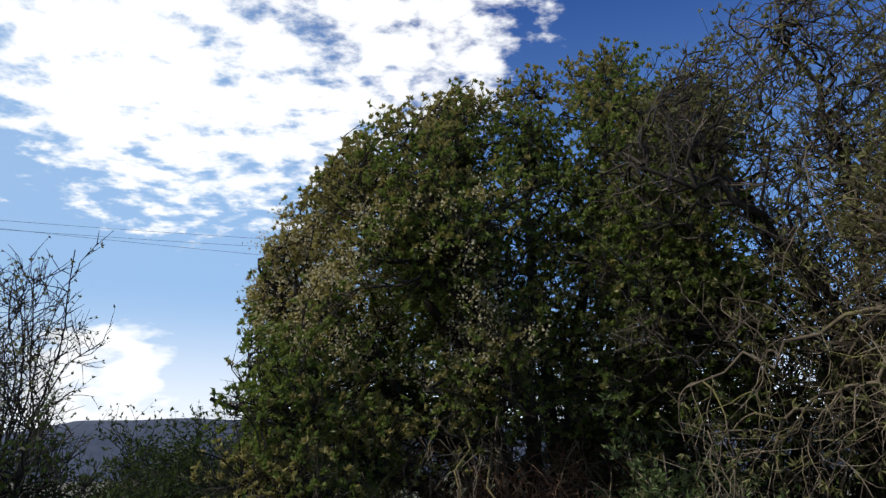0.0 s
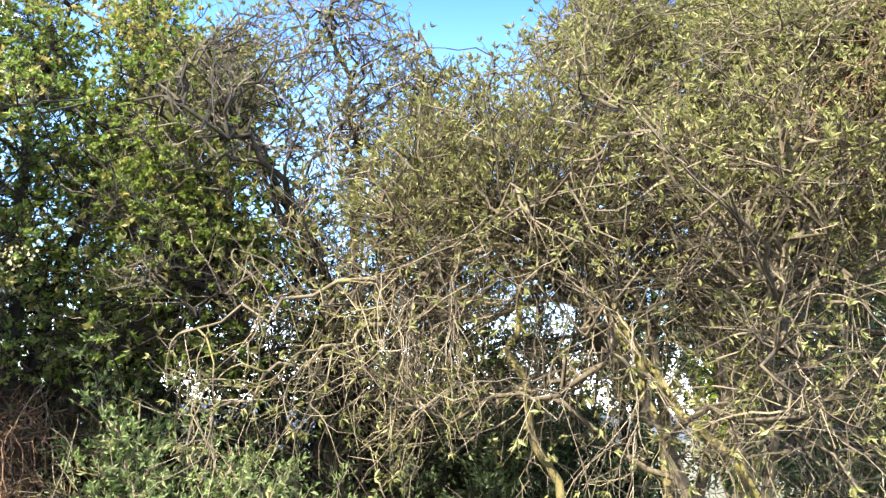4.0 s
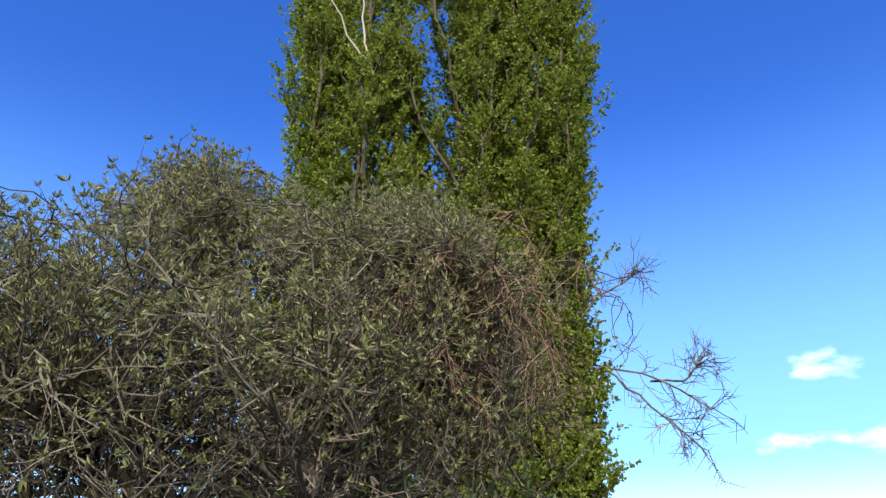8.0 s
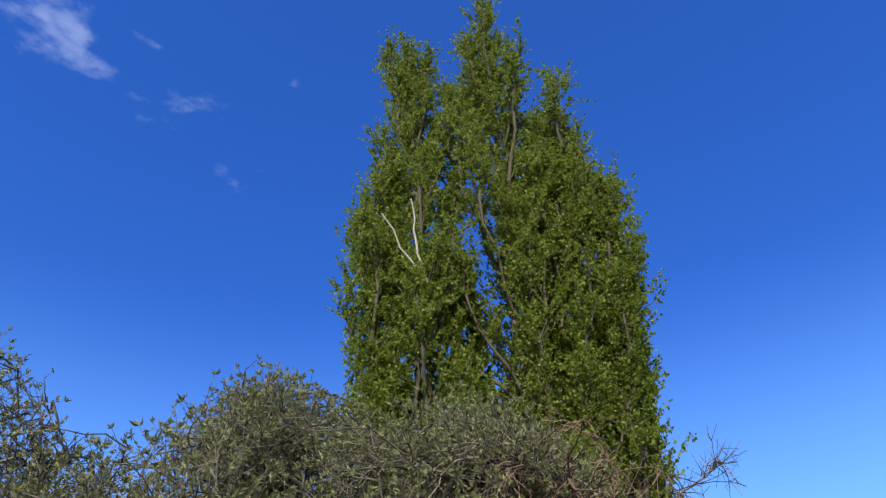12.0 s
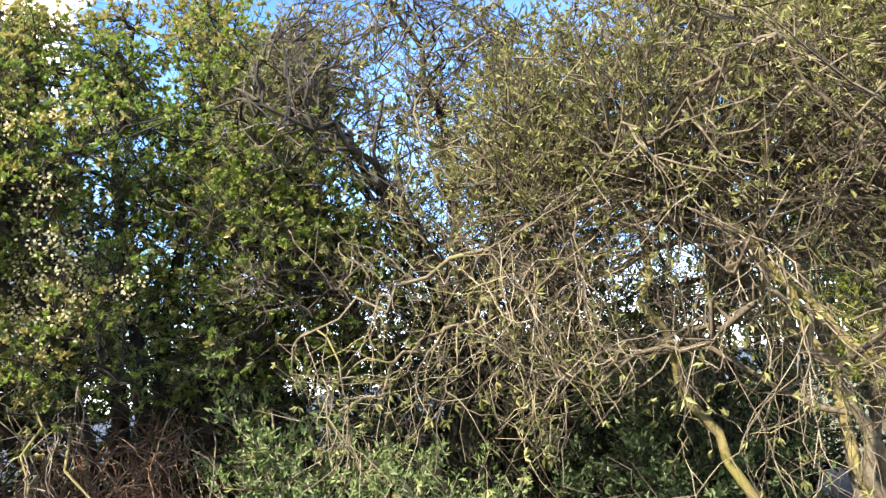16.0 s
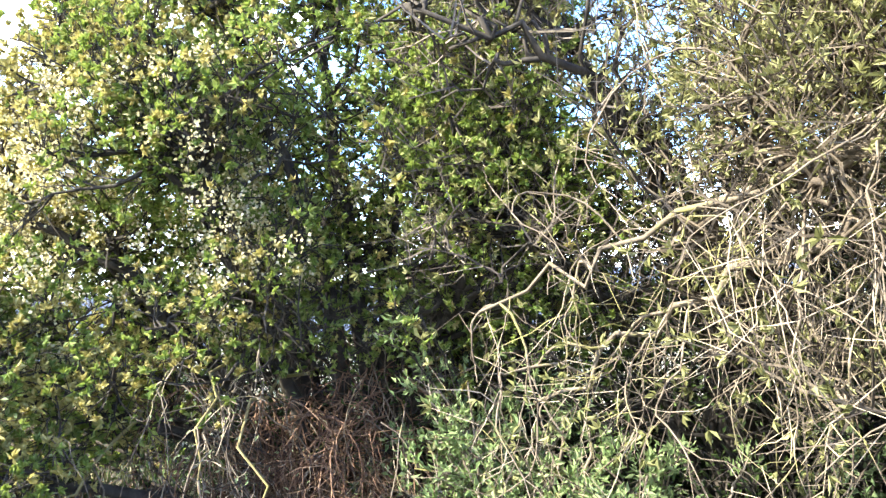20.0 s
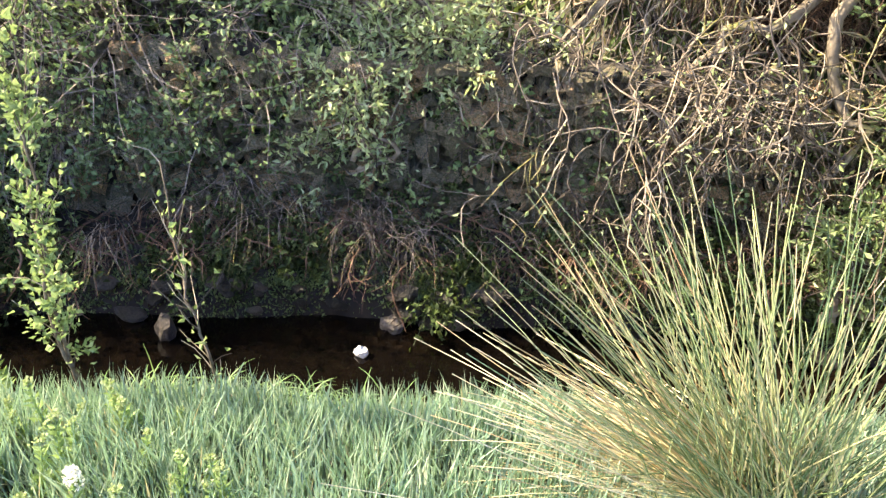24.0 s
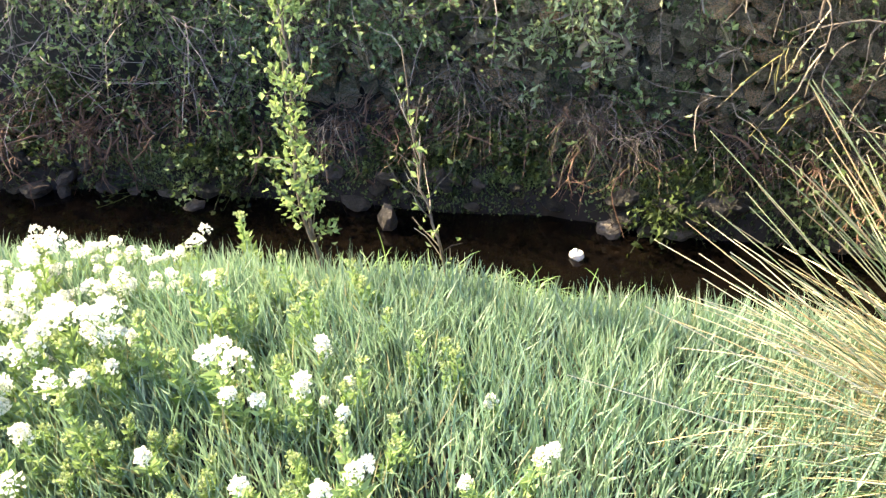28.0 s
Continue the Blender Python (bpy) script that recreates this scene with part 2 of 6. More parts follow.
M = {}
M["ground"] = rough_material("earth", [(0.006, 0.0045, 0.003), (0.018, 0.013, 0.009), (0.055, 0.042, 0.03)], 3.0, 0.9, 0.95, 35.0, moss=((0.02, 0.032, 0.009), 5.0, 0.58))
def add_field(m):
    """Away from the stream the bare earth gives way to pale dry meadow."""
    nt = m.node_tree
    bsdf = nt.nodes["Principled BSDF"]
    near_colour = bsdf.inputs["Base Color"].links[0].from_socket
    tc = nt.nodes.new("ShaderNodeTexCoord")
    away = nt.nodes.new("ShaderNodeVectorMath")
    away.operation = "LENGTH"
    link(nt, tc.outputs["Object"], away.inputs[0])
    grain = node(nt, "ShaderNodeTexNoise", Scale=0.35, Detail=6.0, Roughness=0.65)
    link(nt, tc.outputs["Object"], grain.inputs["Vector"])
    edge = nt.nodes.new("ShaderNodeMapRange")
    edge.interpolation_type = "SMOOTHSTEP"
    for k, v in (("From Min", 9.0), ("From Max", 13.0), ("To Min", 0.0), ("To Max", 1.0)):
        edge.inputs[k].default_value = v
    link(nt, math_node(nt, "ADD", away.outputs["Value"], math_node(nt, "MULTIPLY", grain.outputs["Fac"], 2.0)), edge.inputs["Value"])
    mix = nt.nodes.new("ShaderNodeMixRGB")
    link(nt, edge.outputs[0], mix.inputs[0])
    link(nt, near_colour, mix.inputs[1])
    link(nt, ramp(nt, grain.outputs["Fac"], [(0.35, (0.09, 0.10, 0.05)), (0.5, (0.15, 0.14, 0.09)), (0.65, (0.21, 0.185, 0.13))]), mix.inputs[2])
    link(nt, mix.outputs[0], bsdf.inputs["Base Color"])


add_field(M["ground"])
M["bark_dark"] = rough_material("dark_bark", [(0.012, 0.010, 0.008), (0.032, 0.026, 0.02), (0.075, 0.062, 0.048)], 14, 0.6, 0.9, 70, stretch=(1, 1, 0.3))
M["bark_willow"] = rough_material("willow_bark", [(0.06, 0.047, 0.034), (0.14, 0.112, 0.08), (0.25, 0.205, 0.15)], 9, 0.5, 0.9, 60, island=0.35, moss=((0.20, 0.185, 0.06), 3.0, 0.56))
M["bark_lichen"] = rough_material("lichen_bark", [(0.09, 0.07, 0.035), (0.20, 0.16, 0.07), (0.33, 0.28, 0.13)], 9, 0.6, 0.9, 60, moss=((0.19, 0.165, 0.05), 5.0, 0.5))
M["twig_willow"] = rough_material("dry_willow_twig", [(0.038, 0.028, 0.02), (0.12, 0.093, 0.067), (0.29, 0.24, 0.18)], 5, 0.3, 0.85, 50, island=0.8, moss=((0.22, 0.20, 0.07), 2.5, 0.55))
M["twig_dead"] = rough_material("dead_twig", [(0.026, 0.019, 0.014), (0.08, 0.06, 0.045), (0.25, 0.205, 0.155)], 5, 0.3, 0.85, 50, island=0.8, moss=((0.17, 0.15, 0.045), 2.5, 0.56))
M["twig_brown"] = rough_material("brown_twig", [(0.04, 0.03, 0.024), (0.10, 0.08, 0.064), (0.24, 0.20, 0.16)], 5, 0.3, 0.85, 50, island=0.5)
M["bark_poplar"] = rough_material("poplar_bark", [(0.04, 0.032, 0.02), (0.10, 0.08, 0.05), (0.19, 0.15, 0.10)], 3, 0.5, 0.9, 20, stretch=(1, 1, 0.3))
M["bark_pale"] = rough_material("stripped_wood", [(0.22, 0.18, 0.13), (0.36, 0.31, 0.24), (0.46, 0.42, 0.35)], 3, 0.4, 0.9, 20, stretch=(1, 1, 0.3))
M["root"] = rough_material("red_brown_root", [(0.055, 0.027, 0.016), (0.125, 0.066, 0.04), (0.21, 0.13, 0.08)], 5, 0.3, 0.9, 50, island=0.7)
M["rush_tip"] = rough_material("reddish_rush_stem", [(0.24, 0.125, 0.07), (0.37, 0.25, 0.13), (0.48, 0.40, 0.22)], 2.5, 0.1, 0.6, 20, island=0.8)
M["twig_mid"] = rough_material("willow_twig", [(0.03, 0.023, 0.016), (0.082, 0.063, 0.044), (0.20, 0.16, 0.115)], 5, 0.3, 0.85, 50, island=0.6)
M["bark_grey"] = rough_material("grey_bark", [(0.10, 0.085, 0.07), (0.2, 0.17, 0.14), (0.3, 0.27, 0.23)], 9, 0.7, 0.92, 50, stretch=(1, 1, 0.4))
M["bramble"] = rough_material("bramble_stem", [(0.014, 0.010, 0.008), (0.06, 0.044, 0.036), (0.27, 0.215, 0.18)], 4, 0.2, 0.8, 40, island=0.8)
M["stone"] = rough_material("wall_stone", [(0.075, 0.055, 0.037), (0.19, 0.145, 0.10), (0.32, 0.255, 0.18), (0.42, 0.23, 0.12)], 5, 0.9, 0.9, 45, object_random=0.45, moss=((0.05, 0.07, 0.02), 9.0, 0.47), dist=0.03)
# near-black core: the shade behind the wall stones is put into its colour
M["shaded_core"] = rough_material("shaded_wall_core", [(0.012, 0.010, 0.008), (0.03, 0.025, 0.019)], 6, 0.8, 0.95, 40)
# distance haze is painted into the woods' colour as blue
M["hill"] = rough_material("hazed_wooded_hill", [(0.03, 0.044, 0.075), (0.055, 0.075, 0.12), (0.09, 0.11, 0.16)], 0.02, 0.0, 1.0, 0.15)
M["rock"] = rough_material("stream_rock", [(0.045, 0.036, 0.027), (0.11, 0.09, 0.072), (0.26, 0.22, 0.18)], 6, 1.0, 0.7, 45, object_random=0.35, moss=((0.05, 0.06, 0.02), 9.0, 0.58), dist=0.02)
# darker copy of the stream rock, with the overhang's shade in its colour
M["shaded_wet_stone"] = rough_material("shaded_wet_bank_stone", [(0.012, 0.010, 0.008), (0.03, 0.026, 0.021), (0.09, 0.076, 0.062)], 6, 1.0, 0.6, 45, object_random=0.4, moss=((0.04, 0.05, 0.015), 9.0, 0.55), dist=0.02)
M["white_stone"] = rough_material("pale_stone", [(0.75, 0.74, 0.7), (0.85, 0.84, 0.8)], 10, 0.2, 0.6, 60)
M["rush"] = rough_material("rush_stem", [(0.05, 0.095, 0.035), (0.115, 0.17, 0.075), (0.21, 0.25, 0.125), (0.36, 0.33, 0.18)], 2.5, 0.1, 0.55, 20, island=0.9)
M["rush_dry"] = rough_material("dry_rush_stem", [(0.42, 0.34, 0.18), (0.56, 0.47, 0.28), (0.66, 0.57, 0.38)], 3, 0.1, 0.6, 20, island=0.6)
M["cable"] = rough_material("power_cable", [(0.05, 0.05, 0.055), (0.07, 0.07, 0.075)], 3, 0.0, 0.6)
M["leaf_blossom"] = leaf_material("broad_leaf", [(0.065, 0.115, 0.025), (0.135, 0.205, 0.045), (0.22, 0.285, 0.075), (0.34, 0.365, 0.14)], (0.30, 0.37, 0.07), 0.46)
M["leaf_bronze"] = leaf_material("bronze_leaf", [(0.21, 0.18, 0.055), (0.35, 0.31, 0.105), (0.52, 0.47, 0.22)], (0.42, 0.38, 0.12), 0.42)
M["blossom"] = leaf_material("cream_blossom", [(0.54, 0.46, 0.22), (0.66, 0.59, 0.36), (0.78, 0.74, 0.56)], (0.62, 0.54, 0.27), 0.4, 0.8)
M["leaf_willow"] = leaf_material("willow_leaf", [(0.09, 0.097, 0.034), (0.16, 0.165, 0.062), (0.265, 0.262, 0.115), (0.39, 0.375, 0.19)], (0.27, 0.27, 0.11), 0.35)
M["leaf_poplar"] = leaf_material("poplar_leaf", [(0.06, 0.09, 0.014), (0.12, 0.155, 0.02), (0.19, 0.225, 0.03), (0.29, 0.31, 0.055)], (0.28, 0.34, 0.03), 0.45, 0.55)
# ivy leaves darkened further so that bank and hedge shade reads deep
M["leaf_shaded"] = leaf_material("shaded_ivy_leaf", [(0.014, 0.025, 0.009), (0.034, 0.056, 0.018), (0.095, 0.14, 0.045)], (0.12, 0.17, 0.04), 0.35, 0.5)
# lighter hedge foliage, lifted in colour to look sunlit
M["leaf_hedge"] = leaf_material("hedge_leaf", [(0.07, 0.115, 0.05), (0.135, 0.195, 0.09), (0.25, 0.31, 0.165)], (0.19, 0.26, 0.10), 0.4)
M["leaf_fresh"] = leaf_material("fresh_leaf", [(0.11, 0.18, 0.06), (0.19, 0.27, 0.10), (0.31, 0.38, 0.17)], (0.22, 0.31, 0.11), 0.4)
M["leaf_shrub"] = leaf_material("shrub_leaf", [(0.11, 0.17, 0.065), (0.19, 0.26, 0.11), (0.30, 0.36, 0.18)], (0.22, 0.30, 0.10), 0.40)
M["leaf_spray"] = leaf_material("grey_green_leaf", [(0.21, 0.27, 0.12), (0.33, 0.40, 0.20), (0.46, 0.52, 0.30)], (0.34, 0.42, 0.16), 0.45)
M["leaf_far"] = leaf_material("bush_leaf", [(0.04, 0.08, 0.03), (0.07, 0.12, 0.045), (0.10, 0.16, 0.06)], (0.1, 0.16, 0.04), 0.3)
M["grass"] = leaf_material("grass_blade", [(0.09, 0.18, 0.11), (0.155, 0.265, 0.18), (0.25, 0.36, 0.265), (0.37, 0.44, 0.32)], (0.20, 0.32, 0.18), 0.35, 0.5)
M["grass_fresh"] = leaf_material("tussock_blade", [(0.09, 0.17, 0.06), (0.15, 0.26, 0.10), (0.23, 0.35, 0.15)], (0.2, 0.32, 0.1), 0.35, 0.5)
M["grass_dry"] = leaf_material("dry_grass", [(0.30, 0.27, 0.16), (0.44, 0.40, 0.26)], (0.38, 0.34, 0.18), 0.3, 0.7)
M["cress_leaf"] = leaf_material("cress_leaf", [(0.15, 0.25, 0.09), (0.24, 0.35, 0.14), (0.34, 0.44, 0.21)], (0.27, 0.39, 0.13), 0.38)
M["petal"] = leaf_material("white_petal", [(0.78, 0.79, 0.70), (0.84, 0.85, 0.78), (0.88, 0.88, 0.84)], (0.7, 0.72, 0.55), 0.35, 0.7)


def water_material():
    m, nt, bsdf, out = shader("dark_water")
    bsdf.inputs["Base Color"].default_value = (0.012, 0.009, 0.006, 1)
    bsdf.inputs["Roughness"].default_value = 0.04
    bsdf.inputs["IOR"].default_value = 1.33
    tc = nt.nodes.new("ShaderNodeTexCoord")
    a = node(nt, "ShaderNodeTexNoise", Scale=9.0, Detail=3.0, Distortion=0.8)
    link(nt, tc.outputs["Object"], a.inputs["Vector"])
    b = node(nt, "ShaderNodeTexNoise", Scale=1.6, Detail=3.0)
    link(nt, tc.outputs["Object"], b.inputs["Vector"])
    link(nt, ramp(nt, b.outputs["Fac"], [(0.4, (0.002, 0.0015, 0.0012)), (0.7, (0.006, 0.004, 0.0025))]), bsdf.inputs["Base Color"])
    bp = node(nt, "ShaderNodeBump", Strength=0.18, Distance=0.02)
    link(nt, a.outputs["Fac"], bp.inputs["Height"])
    link(nt, bp.outputs[0], bsdf.inputs["Normal"])
    return m


M["water"] = water_material()


# ---- mesh helpers ----
def mesh_of(name, verts, tris, material, smooth=False):
    """A mesh object's data from arrays of corners and triangles."""
    verts, tris = np.asarray(verts, np.float32).reshape(-1, 3), np.asarray(tris, np.int32).reshape(-1, 3)
    me = bpy.data.meshes.new(name)
    me.vertices.add(len(verts))
    me.vertices.foreach_set("co", verts.ravel())
    me.loops.add(tris.size)
    me.loops.foreach_set("vertex_index", tris.ravel())
    me.polygons.add(len(tris))
    me.polygons.foreach_set("loop_start", np.arange(0, tris.size, 3, dtype=np.int32))
    me.polygons.foreach_set("loop_total", np.full(len(tris), 3, np.int32))
    me.polygons.foreach_set("use_smooth", np.full(len(tris), smooth))
    me.materials.append(material)
    me.update(calc_edges=True)
    me.validate()
    return me


class Heap:
    """Gathers the pieces of one mesh."""

    def __init__(self):
        self.v, self.t, self.n = [], [], 0

    def add(self, v, t):
        v, t = np.asarray(v, float).reshape(-1, 3), np.asarray(t, int).reshape(-1, 3)
        self.v.append(v)
        self.t.append(t + self.n)
        self.n += len(v)

    def mesh(self, name, material, smooth=False, origin=(0, 0, 0)):
        if not self.v:
            self.add([(0, 0, 0), (0.001, 0, 0), (0, 0.001, 0)], [(0, 1, 2)])
        return mesh_of(name, np.concatenate(self.v) - np.asarray(origin, float), np.concatenate(self.t), material, smooth)


def thing(name, at, label, category, group="", kind=""):
    ob = new(name)
    ob.location = at
    return tagged(ob, label, category, group, kind)


def part(name, heap, material, parent, label="", smooth=False, origin=None):
    origin = parent.location if origin is None else origin
    ob = new(name, heap.mesh(name, material, smooth, origin) if isinstance(heap, Heap) else heap)
    ob.parent = parent
    if label:
        ob["label"] = label
    return ob


def unit(v):
    v = np.asarray(v, float)
    return v / np.maximum(np.linalg.norm(v, axis=-1, keepdims=True), 1e-9)


def tube(heap, pts, r0, r1, sides=5, tip=True):
    """A tapered limb along a line of points."""
    pts = np.asarray(pts, float)
    n = len(pts)
    along = unit(np.gradient(pts, axis=0))
    ref = np.array([0.31, 0.23, 0.92]) if abs(along[0][2]) < 0.8 else np.array([0.95, 0.25, 0.1])
    a = unit(np.cross(along, ref))
    b = np.cross(along, a)
    rad = np.linspace(r0, r1, n) if np.isscalar(r1) else np.asarray(r1)
    ang = np.linspace(0, 2 * math.pi, sides, endpoint=False)
    ring = pts[:, None] + rad[:, None, None] * (np.cos(ang)[None, :, None] * a[:, None] + np.sin(ang)[None, :, None] * b[:, None])
    k, j = np.meshgrid(np.arange(n - 1), np.arange(sides), indexing="ij")
    j2 = (j + 1) % sides
    p, q, r, s = k * sides + j, k * sides + j2, (k + 1) * sides + j2, (k + 1) * sides + j
    t = np.concatenate([np.stack([p, q, r], -1).reshape(-1, 3), np.stack([p, r, s], -1).reshape(-1, 3)])
    heap.add(ring.reshape(-1, 3), t)


def curve(points, n, rng=None, wobble=0.0):
    """A smooth line through the given points (Catmull-Rom), with some wobble."""
    p = np.asarray(points, float)
    p = np.concatenate([[2 * p[0] - p[1]], p, [2 * p[-1] - p[-2]]])
    u = np.linspace(0, len(p) - 3 - 1e-6, n)
    k = u.astype(int)
    f = (u - k)[:, None]
    a, b, c, d = p[k], p[k + 1], p[k + 2], p[k + 3]
    out = 0.5 * (2 * b + (c - a) * f + (2 * a - 5 * b + 4 * c - d) * f**2 + (3 * b - a - 3 * c + d) * f**3)
    if rng is not None and wobble:
        w = rng.normal(0, wobble, (n, 3))
        w[0] = 0
        out = out + w
    return out


def leaves(heap, at, along, size, rng, slim=0.42, fold=0.25, spread=None):
    """Folded pointed leaves: base points, directions and lengths."""
    at, along = np.asarray(at, float), unit(along)
    n = len(at)
    if n == 0:
        return
    size = np.broadcast_to(np.asarray(size, float), (n,))[:, None]
    side = unit(np.cross(along, unit(rng.normal(0, 1, (n, 3)))))
    up = np.cross(side, along)
    mid = at + along * size * 0.45 + up * size * fold * 0.3
    tip = at + along * size - up * size * 0.06
    v = np.stack([at, mid + side * size * slim * 0.5 + up * size * fold * 0.3, tip, mid - side * size * slim * 0.5 + up * size * fold * 0.3], 1)
    base = (np.arange(n) * 4)[:, None]
    t = np.concatenate([base + np.array([[0, 2, 1]]), base + np.array([[0, 3, 2]])])
    heap.add(v.reshape(-1, 3), t)


def along_line(pts, f):
    """Points and directions at fractions f of a line."""
    pts = np.asarray(pts, float)
    u = np.clip(np.asarray(f), 0, 0.9999) * (len(pts) - 1)
    k = u.astype(int)
    w = (u - k)[:, None]
    return pts[k] * (1 - w) + pts[k + 1] * w, unit(pts[k + 1] - pts[k])


def sway_many(start, heading, length, rng, n=5, droop=0.0, twist=0.25):
    """Growing shoots, all at once: each keeps its heading, with bends, and droops or rises."""
    p, d = np.asarray(start, float), unit(heading)
    step = (np.broadcast_to(np.asarray(length, float), (len(p),)) / (n - 1))[:, None]
    out = [p]
    for _ in range(n - 1):
        d = unit(d + rng.normal(0, twist, d.shape) + np.array([0, 0, -droop]))
        p = p + d * step
        out.append(p)
    return np.stack(out, 1)


def sway(start, heading, length, rng, n=5, droop=0.0, twist=0.25):
    return sway_many(np.asarray(start, float)[None], np.asarray(heading, float)[None], length, rng, n, droop, twist)[0]


def spread_along(lines, rng, per, first, power=1.0):
    """Random places and directions on lines."""
    if isinstance(lines, np.ndarray):
        b, m, _ = lines.shape
        u = np.clip(first + (1 - first) * rng.random((b, per)) ** power, 0, 0.9999) * (m - 1)
        k = u.astype(int)
        w = (u - k)[..., None]
        r = np.arange(b)[:, None]
        lo, hi = lines[r, k], lines[r, k + 1]
        return (lo * (1 - w) + hi * w).reshape(-1, 3), unit(hi - lo).reshape(-1, 3)
    got = [along_line(ln, first + (1 - first) * rng.random(per) ** power) for ln in lines]
    return np.concatenate([g[0] for g in got]), np.concatenate([g[1] for g in got])


def shoots(branches, rng, per, length, droop, twist, lift=0.0, first=0.15, n=5, keep=0.6):
    """Side shoots along lines."""
    at, d = spread_along(branches, rng, per, first, 0.8)
    h = unit(keep * d + 0.8 * unit(rng.normal(0, 1, d.shape)) + np.array([0, 0, lift]))
    return sway_many(at, h, length * rng.uniform(0.5, 1.25, len(at)), rng, n, droop, twist)


def leaf_on(heap, twigs, rng, per, size, slim=0.42, first=0.2, keep=0.7, lift=0.15, jitter=0.01):
    """Leaves along twigs, pointing outwards from them."""
    at, d = spread_along(twigs, rng, per, first)
    d = unit(d * keep + unit(rng.normal(0, 1, d.shape)) * 0.9 + np.array([0, 0, lift]))
    leaves(heap, at + rng.normal(0, jitter, at.shape), d, size * rng.uniform(0.6, 1.25, len(at)), rng, slim)


def tubes(heap, lines, r0, r1, sides=4):
    """Many tapered twigs at once, from lines with the same number of points."""
    if not isinstance(lines, np.ndarray):
        for ln in lines:
            tube(heap, ln, r0, r1, sides)
        return
    b, n, _ = lines.shape
    along = unit(np.gradient(lines, axis=1))
    ref = np.where((np.abs(along[:, :1, 2:]) < 0.8), np.array([0.31, 0.23, 0.92]), np.array([0.95, 0.25, 0.1]))
    a = unit(np.cross(along, np.broadcast_to(ref, along.shape)))
    c = np.cross(along, a)
    rad = np.linspace(r0, r1, n)[None, :, None, None]
    ang = np.linspace(0, 2 * math.pi, sides, endpoint=False)
    ring = lines[:, :, None] + rad * (np.cos(ang)[:, None] * a[:, :, None] + np.sin(ang)[:, None] * c[:, :, None])
    k, j = np.meshgrid(np.arange(n - 1), np.arange(sides), indexing="ij")
    j2 = (j + 1) % sides
    p, q, r, s = k * sides + j, k * sides + j2, (k + 1) * sides + j2, (k + 1) * sides + j
    t = np.concatenate([np.stack([p, q, r], -1).reshape(-1, 3), np.stack([p, r, s], -1).reshape(-1, 3)])
    heap.add(ring.reshape(-1, 3), (t[None] + (np.arange(b) * n * sides)[:, None, None]).reshape(-1, 3))


def in_ellipsoid(rng, n, centre, radii, low=0.55, power=0.6):
    d = unit(rng.normal(0, 1, (n, 3)))
    r = low + (1 - low) * rng.random((n, 1)) ** power
    return np.asarray(centre) + d * r * np.asarray(radii)


# ---- ground, stream and wall ----
COURSE = np.array([(-60, -42), (-20, -12.2), (-9, -3.9), (-5, -0.75), (-2.04, 1.70), (-1.03, 2.50), (-0.13, 3.08), (0.6, 3.55), (1.4, 3.85), (2.1, 3.65),
                   (2.55, 3.0), (2.75, 2.0), (2.85, 0.0), (3.0, -3.0), (4.5, -10), (14, -45)], float)
WATER_Z = -0.50


def from_stream(x, y):
    """Distance from the middle of the stream, positive on the far side."""
    p = np.stack([np.asarray(x, float), np.asarray(y, float)], -1)
    best = np.full(p.shape[:-1], 1e9)
    sign = np.ones(p.shape[:-1])
    for a, b in zip(COURSE[:-1], COURSE[1:]):
        ab = b - a
        u = np.clip(((p - a) @ ab) / (ab @ ab), 0, 1)
        off = p - (a + u[..., None] * ab)
        d = np.hypot(off[..., 0], off[..., 1])
        s = np.sign(ab[0] * (p[..., 1] - a[1]) - ab[1] * (p[..., 0] - a[0]))
        near = d < best - 1e-9
        best, sign = np.where(near, d, best), np.where(near, s, sign)
    return best * sign


def ripple(x, y, k=1.0):
    return np.sin(1.7 * k * x + 0.6) * np.cos(2.3 * k * y + 1.1) * 0.5 + np.sin(4.1 * k * x + 2.0 * k * y) * 0.3 + np.cos(5.3 * k * y - 3.1 * k * x + 0.4) * 0.2


def height(x, y):
    x, y = np.asarray(x, float), np.asarray(y, float)
    d = from_stream(x, y) + 0.05 * ripple(x, y, 1.6)
    z = np.interp(d, [-40, -1.6, -0.75, -0.48, -0.36, 0.34, 0.41, 0.62, 0.80, 0.92, 1.02, 1.8, 3.5, 8, 40],
                  [-0.05, 0.03, 0.0, -0.12, -0.64, -0.66, -0.40, -0.30, -0.20, 0.22, 0.34, 0.38, 0.42, 0.42, 0.4])
    z = z + 0.025 * ripple(x, y, 1.3) + 0.012 * ripple(x, y, 4.0)
    # beyond the far bank the land falls away to a valley
    r = np.hypot(x, y)
    open_side = np.clip(1.6 * (0.8 * y - 0.6 * x) / np.maximum(r, 1.0), 0, 1)
    return z - 0.035 * open_side * np.clip(r - 14, 0, 600)


def spread_axis(lo, hi, step, far):
    inner = np.arange(lo, hi, step)
    outer = np.geomspace(step * 1.5, far, 34)
    return np.concatenate([(lo - outer)[::-1], inner, hi + outer])


